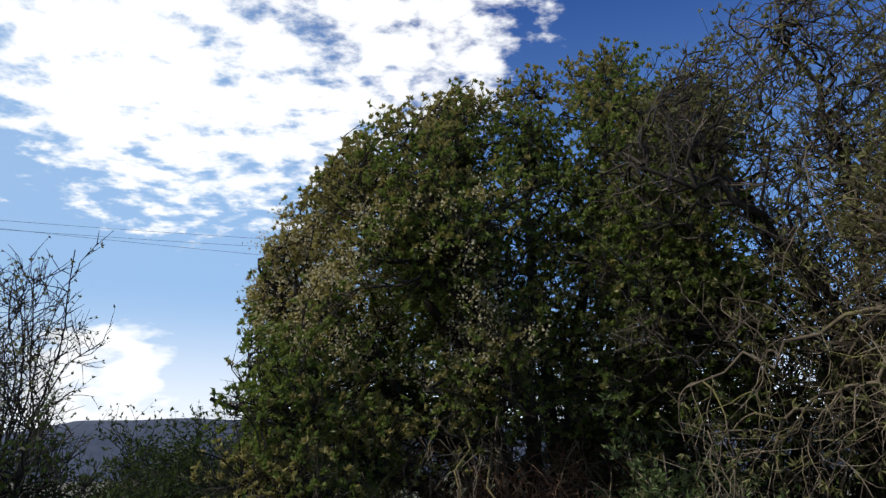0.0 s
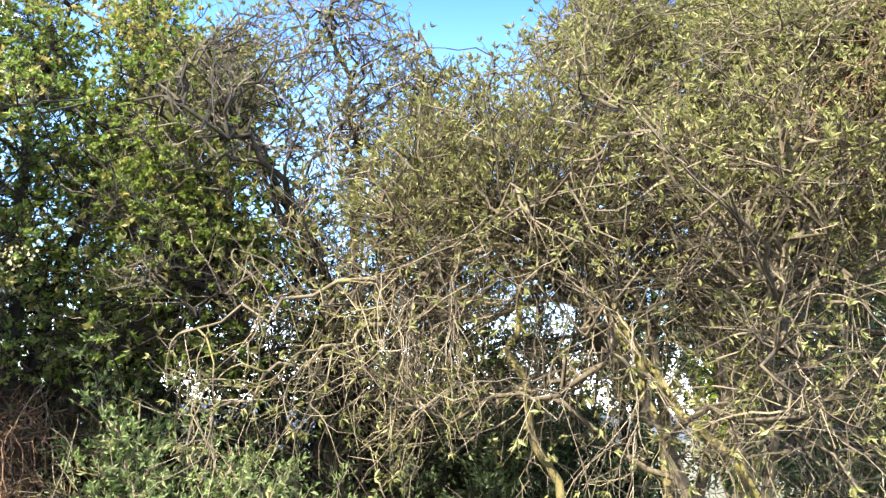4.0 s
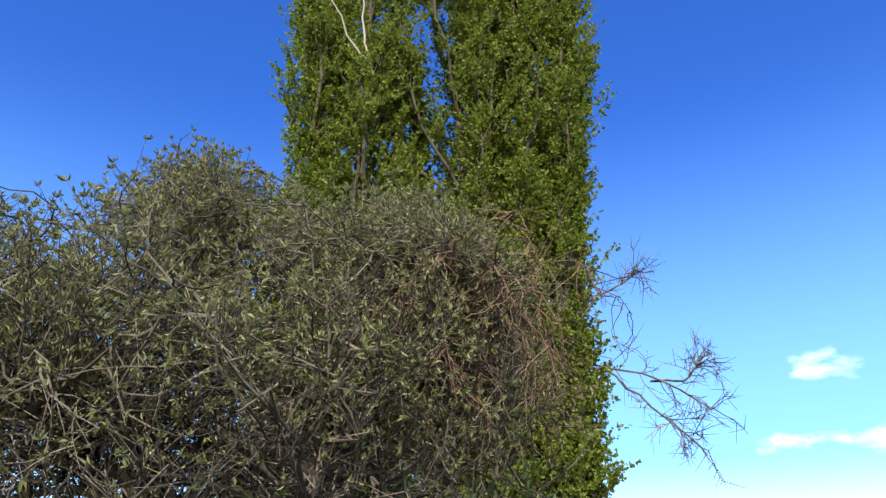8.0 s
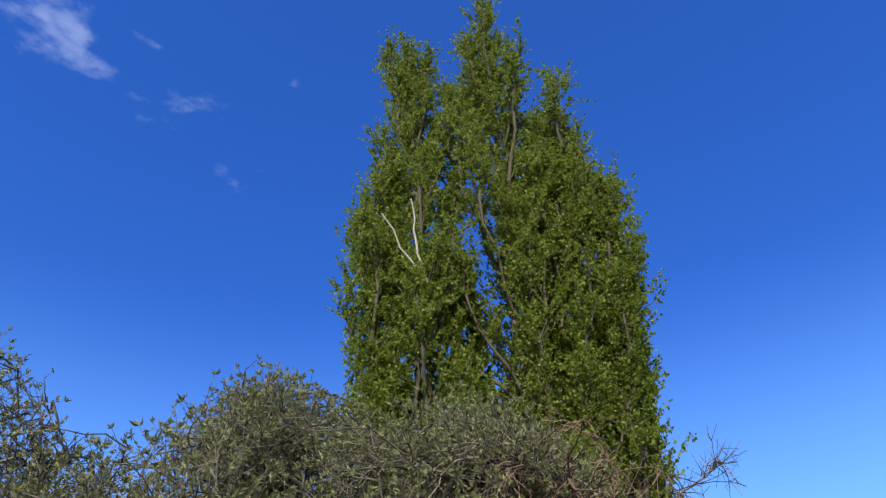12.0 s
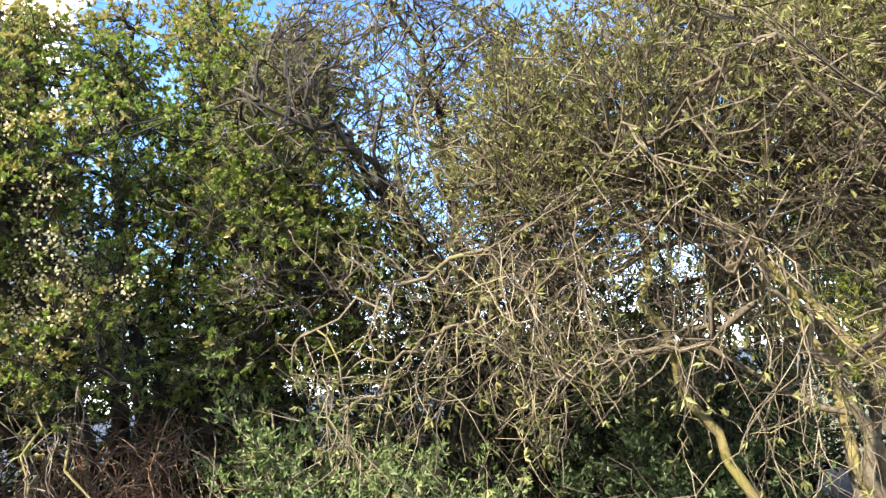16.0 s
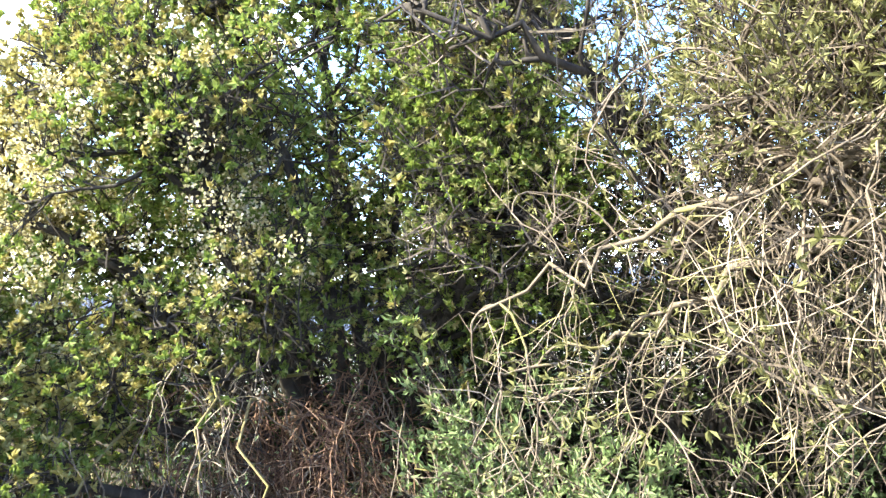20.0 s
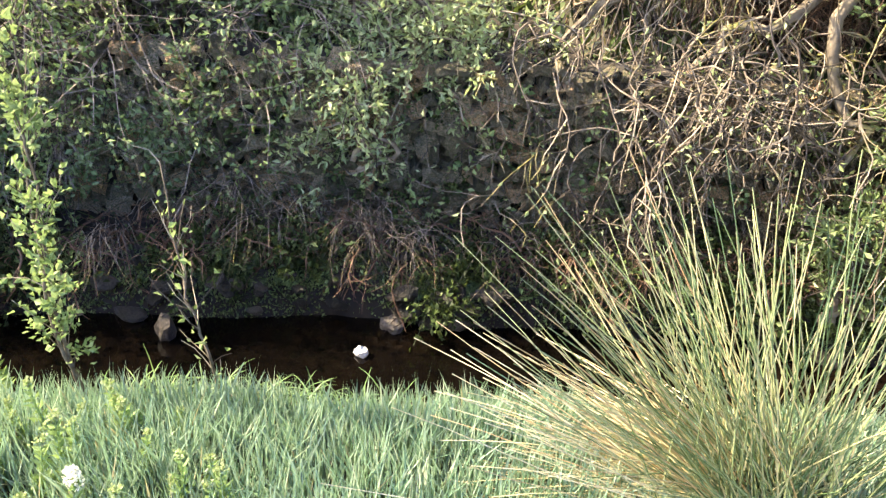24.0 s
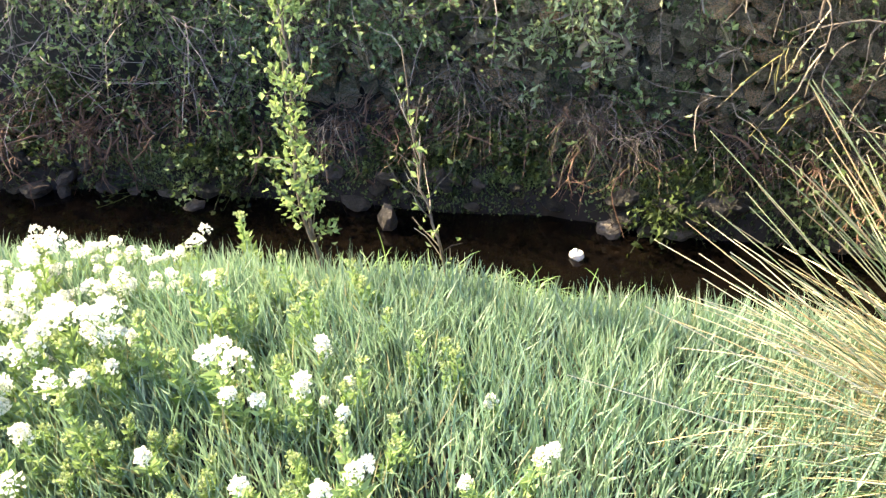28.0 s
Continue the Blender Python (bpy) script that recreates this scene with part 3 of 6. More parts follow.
def build_ground():
    xs, ys = spread_axis(-5.0, 4.5, 0.07, 2600), spread_axis(-1.5, 7.5, 0.07, 2600)
    gx, gy = np.meshgrid(xs, ys, indexing="ij")
    v = np.stack([gx, gy, height(gx, gy)], -1).reshape(-1, 3)
    i, j = np.meshgrid(np.arange(len(xs) - 1), np.arange(len(ys) - 1), indexing="ij")
    n = len(ys)
    p, q, r, s = i * n + j, (i + 1) * n + j, (i + 1) * n + j + 1, i * n + j + 1
    t = np.concatenate([np.stack([p, q, r], -1).reshape(-1, 3), np.stack([p, r, s], -1).reshape(-1, 3)])
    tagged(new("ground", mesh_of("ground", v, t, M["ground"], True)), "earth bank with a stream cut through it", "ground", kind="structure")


def beside(dist, count, lo=2, hi=13):
    """Points along the stream at a distance from its middle, evenly spaced."""
    c = curve(COURSE[lo:hi], 600)[:, :2] if COURSE.shape[1] == 3 else curve(np.c_[COURSE[lo:hi], np.zeros(hi - lo)], 600)[:, :2]
    g = unit(np.gradient(c, axis=0))
    c = c + np.stack([-g[:, 1], g[:, 0]], -1) * dist
    s = np.r_[0, np.cumsum(np.hypot(*np.diff(c, axis=0).T))]
    u = np.linspace(0, s[-1], count)
    return np.stack([np.interp(u, s, c[:, 0]), np.interp(u, s, c[:, 1])], -1)


def build_water():
    a, b = beside(-0.60, 160, 1, 15), beside(0.62, 160, 1, 15)
    v = np.concatenate([np.c_[a, np.full(160, WATER_Z)], np.c_[b, np.full(160, WATER_Z)]])
    k = np.arange(159)
    t = np.concatenate([np.stack([k, k + 1, k + 161], -1), np.stack([k, k + 161, k + 160], -1)])
    tagged(new("water", mesh_of("water", v, t, M["water"], True)), "dark still shallow stream water", "water", kind="structure")


def build_hills():
    """A long wooded ridge all round, far behind the rest."""
    az = np.linspace(0, 2 * math.pi, 361)[:-1]
    v, t = [], []
    crest = np.interp(np.degrees(az), [0, 8, 26, 37, 44, 60, 90, 360], [27, 28, 27, -3, -6, 2, 18, 27])
    for r, k in ((560, 0.0), (640, 0.55), (720, 0.9), (800, 1.0), (1000, 0.0)):
        z = k * (crest + 1.5 * np.sin(7 * az) + 1.0 * np.sin(23 * az) + 0.6 * np.sin(61 * az)) - (1 - k) * 26
        v.append(np.stack([-np.sin(az) * r, np.cos(az) * r, z], -1))
    n = 360
    k = np.arange(n)
    for a in range(4):
        p, q = a * n + k, a * n + (k + 1) % n
        t += [np.stack([p, q, q + n], -1), np.stack([p, q + n, p + n], -1)]
    # the ridge carries its haze in the blue base colour
    tagged(new("backdrop", mesh_of("backdrop", np.concatenate(v), np.concatenate(t), M["hill"], True)), "far wooded hills with haze blue painted on", "hills", kind="structure")


build_ground()
build_water()
build_hills()


# ---- trees ----
def limb_lines(base, tips, rng, bulge=0.25, wobble=0.04, n=10, rise=0.45):
    """Limbs that rise from one foot and bend over towards their tips."""
    base, out = np.asarray(base, float), []
    for tip in tips:
        tip = np.asarray(tip, float)
        mid = base * 0.5 + tip * 0.5
        mid[:2] = base[:2] * (0.5 + bulge) + tip[:2] * (0.5 - bulge)
        mid[2] += rise * 0.2 * (tip[2] - base[2])
        foot = base + np.r_[rng.normal(0, 0.05, 2), 0]
        out.append(curve([foot, mid + rng.normal(0, 0.1, 3), tip], n, rng, wobble))
    return out


def separate(lines, name, material, ob, r0, r1, sides=6, label="", wide=0.25, rng=None):
    """Each line as a part of its own."""
    for ln in lines:
        h = Heap()
        k = 1.0 if rng is None else rng.uniform(1 - wide, 1 + wide)
        tube(h, ln, r0 * k, r1, sides)
        part(name, h, material, ob, label, True)


def brush(ob, lines, material, r0, r1, more=(), m0=0.0034, m1=0.0014, name="brushwood", label=""):
    h = Heap()
    tubes(h, lines, r0, r1, 3)
    tubes(h, more[:, [0, -1]] if isinstance(more, np.ndarray) else more, m0, m1, 3)
    return tagged(part(name, h, material, ob, label), kind="stuff")


def foliage(ob, material, groups, rng, name="foliage", label=""):
    """groups: twigs, leaves on each, leaf length, slimness, and where on the twig they begin."""
    h = Heap()
    for twigs, per, size, slim, first in groups:
        leaf_on(h, twigs, rng, per, size, slim, first)
    return tagged(part(name, h, material, ob, label), kind="stuff")


def boughs(mains, tips, rng, first=0.3, n=8, wobble=0.03):
    """Boughs that fork from the nearest main limb and curve out to their tips."""
    got = [along_line(m, np.linspace(first, 1, 9)) for m in mains]
    pts, dirs = np.concatenate([g[0] for g in got]), np.concatenate([g[1] for g in got])
    out = []
    for tip in tips:
        far = np.linalg.norm(pts - tip, axis=1)
        k = int(np.argmin(far * rng.uniform(0.75, 1.25, len(far)) + 0.6 * np.maximum(0, pts[:, 2] - tip[2])))
        p, d = pts[k], far[k]
        out.append(curve([p, p + dirs[k] * 0.16 * d + (tip - p) * 0.38 + np.array([0, 0, 0.05 * d]), tip], n, rng, wobble))
    return out


def rosettes(heap, twigs, rng, count, size, slim=0.3, open_out=0.8):
    """Tufts of narrow leaves at the ends of twigs."""
    ends, d = twigs[:, -1], unit(twigs[:, -1] - twigs[:, -2])
    at, along = np.repeat(ends, count, 0), np.repeat(d, count, 0)
    along = unit(along + open_out * unit(rng.normal(0, 1, along.shape)))
    leaves(heap, at, along, size * rng.uniform(0.6, 1.25, len(at)), rng, slim)


def tufts(ob, material, groups, rng, name="foliage", label=""):
    """groups: twigs, leaves in each tuft, leaf length, slimness, how far the leaves spread."""
    h = Heap()
    for twigs, count, size, slim, open_out in groups:
        rosettes(h, twigs, rng, count, size, slim, open_out)
    return tagged(part(name, h, material, ob, label), kind="stuff")


def trusses(ends, rng, low, high, spread, size):
    h = Heap()
    for e in ends:
        n = rng.integers(low, high)
        leaves(h, e + rng.normal(0, spread, (n, 3)), rng.normal(0, 1, (n, 3)) + np.array([0, 0, 0.5]), size, rng, 0.9)
    return h


def build_blossom_tree():
    rng = np.random.default_rng(11)
    base = np.array([0.5, 5.75, 0.4])
    ob = thing("blossom_tree", base, "broad dark-branched tree with small leaves and cream blossom", "tree")

    def outline(p):
        """The crown's rounded outline: its greatest height on each side."""
        side = np.degrees(np.arctan2(p[:, 0], p[:, 1]))
        rise = np.interp(side, [-25, -21, -17.5, -15.8, -12.6, -8.8, -6.7, -2.7, 2.5, 8.8, 13.4, 16.8, 19.5, 24], [-0.15, -0.05, 0.05, 0.2, 0.32, 0.40, 0.46, 0.48, 0.505, 0.525, 0.565, 0.53, 0.48, 0.38])
        return 1.59 + np.hypot(p[:, 0], p[:, 1]) * rise

    mains = [[(0.3, 5.75, 0.2), (0.32, 5.7, 1.3), (0.1, 5.65, 2.2), (-0.4, 5.55, 2.9), (-0.95, 5.5, 3.5)],
             [(0.45, 5.8, 0.2), (0.52, 5.75, 1.4), (0.42, 5.7, 2.4), (0.08, 5.7, 3.3), (-0.2, 5.7, 4.0)],
             [(0.7, 5.8, 0.2), (0.70, 5.8, 1.5), (0.62, 5.8, 2.6), (0.55, 5.8, 3.4), (0.7, 5.8, 4.3)],
             [(0.75, 5.9, 0.2), (0.78, 5.9, 1.5), (0.95, 5.9, 2.6), (1.15, 5.8, 3.6), (1.3, 5.8, 4.6)],
             [(0.95, 5.85, 0.2), (1.02, 5.8, 1.5), (1.25, 5.7, 2.4), (1.6, 5.6, 3.2), (1.75, 5.6, 4.1)],
             [(0.25, 5.7, 0.3), (0.0, 5.6, 1.4), (-0.5, 5.4, 2.1), (-1.0, 5.3, 2.5), (-1.4, 5.3, 2.75)],
             [(0.2, 5.7, 0.3), (0.05, 5.45, 1.1), (-0.5, 5.0, 1.5), (-1.0, 4.65, 1.75), (-1.4, 4.4, 1.85)],
             [(0.2, 5.6, 0.3), (-0.15, 5.2, 0.95), (-0.7, 4.75, 1.2), (-1.25, 4.35, 1.3)],
             [(0.4, 5.6, 0.4), (0.3, 5.2, 1.5), (0.1, 4.8, 2.1), (0.0, 4.6, 2.6)],
             [(0.85, 5.7, 0.4), (0.95, 5.3, 1.5), (1.2, 4.9, 2.0), (1.35, 4.7, 2.35)],
             [(0.5, 6.0, 0.3), (0.3, 6.3, 1.9), (-0.1, 6.5, 3.0)], [(0.8, 6.0, 0.3), (1.1, 6.4, 1.9), (1.4, 6.6, 3.2)]]
    mains = [curve(c, 14, rng, 0.025) for c in mains]
    for k, ln in enumerate(mains):
        h = Heap()
        tube(h, ln, 0.075 if k < 5 else 0.05, 0.012, 8)
        part("trunk" if k < 5 else "limb", h, M["bark_dark"], ob, smooth=True)
    # tips all through the dome, most of them near its skin
    p = rng.uniform((-1.75, 4.2, 1.15), (2.25, 6.9, 4.9), (6500, 3))
    top = outline(p)
    deep = 1.25 * np.sqrt(np.clip(1 - ((p[:, 2] - 2.4) / 2.5) ** 2, 0, 1)) * np.clip((top - p[:, 2]) * 1.6 + 0.25, 0.2, 1)
    inside = (p[:, 2] < top - 0.12) & (np.abs(p[:, 1] - 5.6) < deep)
    skin = np.minimum(top - p[:, 2], deep - np.abs(p[:, 1] - 5.6))
    low_front = (p[:, 2] < 1.5) & (p[:, 0] > -0.4) & (p[:, 1] < 5.9)
    keep = inside & ~low_front & (p[:, 0] > -0.285 * p[:, 1]) & (rng.random(len(p)) < np.where(skin < 0.55, 0.75, 0.3))
    outer = rng.uniform((-1.3, 3.9, 1.25), (-0.7, 4.7, 1.8), (10, 3))
    behind = rng.uniform((-0.1, 5.8, 1.9), (1.0, 6.6, 4.0), (34, 3))
    tips = np.concatenate([p[keep][:390], outer, behind])
    made = [ln for ln in boughs(mains, tips, rng) if np.all(ln[:, 2] < outline(ln) + 0.02)]
    separate(made, "bough", M["bark_dark"], ob, 0.017, 0.005, 5, rng=rng, wide=0.45)
    branches = shoots(made, rng, 8, 0.34, 0.0, 0.24, 0.18, 0.25, 5)
    branches = branches[branches[:, -1, 2] < outline(branches[:, -1]) + rng.normal(-0.02, 0.05, len(branches))]
    twigs = shoots(branches, rng, 9, 0.14, -0.03, 0.25, 0.25, 0.1, 3)
    twigs = twigs[twigs[:, -1, 2] < outline(twigs[:, -1]) + rng.normal(0.03, 0.06, len(twigs))]
    brush(ob, branches, M["bark_dark"], 0.006, 0.003, twigs, 0.0026, 0.0012)
    ends = twigs[:, -1]
    hollow = (ends[:, 0] > -0.4) & (ends[:, 0] < 1.0) & (ends[:, 2] < 1.65)
    # bronze leaves get more frequent towards the top and the left
    rim = np.clip(1 - (outline(ends) - ends[:, 2]) / 0.9, 0, 1) + np.clip((-0.55 - ends[:, 0]) / 0.7, 0, 1)
    patch = np.clip(0.7 + 1.5 * (ripple(ends[:, 0], ends[:, 2], 1.1) + 0.5 * ripple(ends[:, 1], ends[:, 2], 2.3)), 0, 1.4)
    bronze = rng.random(len(ends)) < np.clip((np.where(ends[:, 0] < 0.3, 0.4, 0.14) + 0.65 * rim) * patch, 0.05, 0.92)
    # the middle stays open to the dark trunks
    side = np.degrees(np.arctan2(ends[:, 0], ends[:, 1]))
    heart = np.clip(1 - ((side - 6) / 7) ** 2, 0, 1) * np.clip((3.5 - ends[:, 2]) / 0.8, 0, 1) * (ends[:, 1] < 5.55)
    bare = rng.random(len(ends)) < np.where(hollow, 0.85, np.where(side < -15.5, 0.7, 0.05 + 0.5 * heart))
    tufts(ob, M["leaf_blossom"], [(twigs[~bronze & ~bare], 12, 0.036, 0.5, 1.3)], rng)
    tufts(ob, M["leaf_bronze"], [(twigs[bronze & ~bare], 12, 0.035, 0.52, 1.3)], rng, "bronze_foliage", "bronze-yellow leaves, most on the top and left")
    flower = np.clip(1 - np.abs(ends[:, 2] - 2.45) / 0.75, 0, 1) * np.clip((0.5 - ends[:, 0]) / 0.7, 0.02, 1) * np.clip((6.4 - ends[:, 1]) / 0.6, 0.02, 1) * patch
    tagged(part("blossom", trusses(ends[(rng.random(len(ends)) < flower * 0.3) & ~hollow], rng, 40, 64, 0.042, 0.019), M["blossom"], ob, "cream-white flower trusses"), kind="stuff")
    # bare low limbs that reach down over the wall
    crook = [[(0.35, 5.6, 0.95), (0.15, 4.9, 1.0), (-0.03, 4.35, 0.86), (-0.15, 4.33, 0.74), (-0.28, 4.3, 0.65), (-0.41, 4.28, 0.51), (-0.51, 4.25, 0.38)],
             [(0.5, 5.6, 0.8), (0.48, 4.9, 0.8), (0.38, 4.35, 0.66), (0.2, 4.33, 0.6), (0.1, 4.3, 0.48), (0.03, 4.28, 0.28)],
             [(0.6, 5.6, 0.8), (0.58, 4.9, 0.85), (0.55, 4.35, 0.71), (0.58, 4.33, 0.54), (0.65, 4.3, 0.41), (0.78, 4.28, 0.32), (0.7, 4.25, 0.13)],
             [(0.8, 5.7, 0.9), (0.95, 4.9, 0.85), (0.93, 4.4, 0.68), (1.06, 4.35, 0.46), (1.2, 4.3, 0.34), (1.12, 4.25, 0.1)]]
    lines = [curve(c, 12, rng, 0.012) for c in crook]
    separate(lines, "crooked_limb", M["bark_willow"], ob, 0.030, 0.014, 8, "bare lichen-grey crooked limb")
    droopy = [[(0.1, 5.2, 1.75), (0.0, 4.6, 1.7), (-0.02, 4.35, 1.3), (0.03, 4.33, 1.06)], [(0.4, 5.2, 1.6), (0.22, 4.6, 1.55), (0.2, 4.35, 1.09), (0.25, 4.33, 0.87), (0.3, 4.3, 0.62)],
              [(-0.4, 5.0, 1.5), (-0.5, 4.5, 1.3), (-0.52, 4.3, 0.95), (-0.48, 4.2, 0.7)]]
    droop_lines = [curve(c, 12, rng, 0.035) for c in droopy]
    separate(droop_lines, "hanging_limb", M["bark_lichen"], ob, 0.009, 0.003, 6, "hanging limb yellow with lichen")
    lines = lines + droop_lines
    # a curtain of red-brown roots and dead shoots in front of the trunks
    start = rng.uniform((-0.2, 4.95, 0.75), (0.9, 5.5, 1.6), (120, 3))
    curtain = sway_many(start, rng.normal(0, 0.5, start.shape) + np.array([0, -0.2, -0.3]), rng.uniform(0.5, 1.1, len(start)), rng, 11, 0.25, 0.25)
    separate(curtain, "hanging_root", M["root"], ob, 0.0055, 0.002, 4, rng=rng)
    brush(ob, shoots(curtain, rng, 20, 0.32, 0.12, 0.35, 0, 0.1, 6), M["root"], 0.003, 0.0014)
    drop = []
    for c in rng.uniform((-0.8, 4.6, 0.9), (1.2, 5.4, 1.8), (100, 3)):
        drop.append(sway(c, rng.normal(0, 0.6, 3) + np.array([0, -0.3, -0.1]), rng.uniform(0.5, 1.2), rng, 11, 0.4, 0.28))
    for c in rng.uniform((-0.4, 4.05, 0.35), (1.7, 4.6, 0.85), (62, 3)):
        drop.append(sway(c, rng.normal(0, 0.6, 3) + np.array([0.1, -0.4, 0.1]), rng.uniform(0.3, 0.8), rng, 11, 0.25, 0.25))
    for c in rng.uniform((-0.2, 4.0, 0.3), (0.9, 4.4, 0.62), (40, 3)):
        drop.append(sway(c, rng.normal(0, 0.6, 3) + np.array([0.1, -0.5, 0.15]), rng.uniform(0.25, 0.6), rng, 11, 0.2, 0.3))
    for c in rng.uniform((-1.15, 3.85, 0.15), (0.3, 4.15, 0.55), (56, 3)):
        drop.append(sway(c, rng.normal(0, 0.6, 3) + np.array([-0.1, -0.5, 0.1]), rng.uniform(0.3, 0.7), rng, 11, 0.25, 0.28))
    for ln in lines:
        drop.extend(shoots([ln], rng, 9, 0.5, 0.22, 0.35, 0, 0.2, 8))
    separate(drop, "hanging_twig", M["twig_dead"], ob, 0.0042, 0.0016, 4, rng=rng)
    side = shoots(drop, rng, 6, 0.3, 0.12, 0.4, 0, 0.2, 6)
    brush(ob, side, M["twig_dead"], 0.0030, 0.0012)
    foliage(ob, M["leaf_spray"], [(side, 1, 0.03, 0.42, 0.3)], rng, "low_foliage", "grey-green leaves on hanging twigs")


def build_willow():
    rng = np.random.default_rng(5)
    base = np.array([3.55, 2.75, 0.45])
    ob = thing("willow_tree", base, "rounded willow with dry hanging twigs and small new leaves", "tree")
    stems = [[(3.55, 2.75, 0.2), (3.45, 2.7, 1.2), (3.1, 2.75, 2.2), (2.65, 2.9, 2.4), (2.25, 3.2, 2.28), (1.98, 3.6, 2.2)],
             [(3.75, 2.6, 0.2), (3.6, 2.4, 1.0), (3.45, 2.2, 1.8), (3.2, 2.05, 2.15), (2.95, 1.92, 2.05)],
             [(3.6, 2.9, 0.2), (3.4, 2.9, 1.5), (3.0, 3.3, 2.4), (2.5, 3.8, 2.7), (2.1, 4.2, 3.2)],
             [(3.8, 2.9, 0.2), (3.9, 2.8, 1.6), (3.95, 2.3, 2.4), (3.95, 1.75, 3.0), (3.8, 1.5, 3.3)],
             [(3.7, 2.7, 0.2), (3.75, 2.7, 1.8), (3.6, 3.0, 3.0), (3.5, 3.3, 4.2)],
             [(3.4, 2.6, 0.2), (3.2, 2.5, 0.9), (3.0, 2.5, 1.4), (2.8, 2.5, 1.75), (2.55, 2.5, 1.75)],
             [(3.1, 2.8, 2.2), (2.4, 3.15, 2.32), (1.75, 3.6, 2.15), (1.2, 3.95, 1.9)],
             [(3.1, 2.8, 2.1), (2.3, 3.35, 2.05), (1.7, 3.8, 1.75), (1.35, 4.05, 1.45)]]
    limbs = [curve(s, 18, rng, 0.035) for s in stems]
    separate(limbs[:6], "limb", M["bark_willow"], ob, 0.036, 0.009, 8)
    separate(limbs[6:], "limb", M["bark_willow"], ob, 0.021, 0.006, 7)
    mossy = [[(3.55, 2.1, -0.35), (3.42, 2.2, 0.7), (3.36, 2.25, 1.18), (3.05, 2.6, 1.75), (2.9, 2.85, 2.28)],
             [(3.25, 2.62, -0.35), (3.12, 2.58, 0.6), (3.11, 2.57, 1.17), (3.03, 2.62, 1.7), (2.85, 2.85, 2.25)],
             [(3.35, 2.9, -0.3), (3.0, 3.05, 0.9), (2.7, 3.15, 1.6), (2.6, 3.1, 2.25)]]
    separate([curve(c, 16, rng, 0.02) for c in mossy], "mossy_stem", M["bark_lichen"], ob, 0.030, 0.018, 8, "stem yellow with lichen")
    tips = np.concatenate([in_ellipsoid(rng, 96, (3.5, 3.0, 2.2), (1.65, 1.7, 1.95), 0.78), in_ellipsoid(rng, 40, (4.05, 2.0, 2.5), (0.85, 0.95, 1.45), 0.7),
                           in_ellipsoid(rng, 12, (2.6, 3.6, 2.0), (0.9, 0.8, 0.9), 0.7), in_ellipsoid(rng, 40, (2.8, 3.2, 2.9), (0.65, 0.6, 0.7), 0.4), in_ellipsoid(rng, 46, (3.35, 2.65, 2.75), (0.5, 0.5, 0.85), 0.3)])
    tips = tips[tips[:, 2] > 1.3]

    def outline(p):
        """The crown's rounded outline, lower towards the upright shrub."""
        side = np.degrees(np.arctan2(p[:, 0], p[:, 1]))
        return 1.5 + 0.10 * ripple(side / 9, p[:, 1]) + np.hypot(p[:, 0], p[:, 1]) * np.interp(side, [28, 33, 37.5, 42.5, 48, 52, 56, 64, 70, 76], [0.40, 0.48, 0.52, 0.57, 0.64, 0.61, 0.59, 0.59, 0.55, 0.45])

    side, far = np.radians(rng.uniform(43, 73, 44)), rng.uniform(3.6, 5.2, 44)
    rim = np.stack([np.sin(side) * far, np.cos(side) * far, np.zeros(44)], -1)
    rim[:, 2] = outline(rim) - rng.uniform(0.1, 0.5, 44)
    tips = np.concatenate([tips, rim])
    tips[:, 2] = np.minimum(tips[:, 2], outline(tips) - 0.15)
    crown = boughs(limbs[:6], tips, rng, 0.35, 10, 0.05)
    separate(crown, "bough", M["twig_mid"], ob, 0.016, 0.005, 6, rng=rng)
    # dry hanging twigs: they leave the limbs sideways, then fall in crooked lines
    hang = []
    for ln, per, reach in ((limbs[0], 38, 0.85), (limbs[1], 22, 0.8), (limbs[2], 18, 0.8), (limbs[3], 36, 0.7), (limbs[5], 16, 0.75), (limbs[6], 20, 0.7), (limbs[7], 12, 0.55)):
        at, d = along_line(ln, (0.82 if ln is limbs[3] else 0.3) + (0.18 if ln is limbs[3] else 0.7) * rng.random(per))
        for p in at:
            head = unit(rng.normal(0, 1, 3) + np.array([-0.35, -0.3, 0.1]))
            hang.append(sway(p, head, reach * rng.uniform(0.5, 1.9), rng, 17, 0.24, 0.32))
    separate(hang, "hanging_twig", M["twig_willow"], ob, 0.0044, 0.0016, 4, rng=rng, wide=0.7)
    spur = shoots(hang, rng, 7, 0.34, 0.12, 0.32, -0.1, 0.12, 6)
    fine = shoots(spur, rng, 2, 0.16, 0.05, 0.4, 0, 0.2, 3)
    brush(ob, spur, M["twig_willow"], 0.0022, 0.0012, fine, 0.0016, 0.0009, "spur_wood", "dry crooked pale brown side twigs")
    branches = shoots(crown, rng, 11, 0.5, -0.02, 0.26, 0.15, 0.25, 6)
    branches = branches[branches[:, -1, 2] < outline(branches[:, -1]) + rng.normal(0, 0.06, len(branches))]
    twigs = shoots(branches, rng, 8, 0.2, -0.05, 0.27, 0.25, 0.15, 3)
    twigs = twigs[twigs[:, -1, 2] < outline(twigs[:, -1]) + rng.normal(0.06, 0.1, len(twigs))]
    brush(ob, branches, M["twig_mid"], 0.006, 0.0026, twigs, 0.0025, 0.0011)
    # leaves only in the outer crown: the inside is bare
    ends = twigs[:, -1]
    out = np.linalg.norm((ends - np.array([3.6, 2.8, 2.1])) / np.array([1.75, 1.75, 2.0]), axis=1)
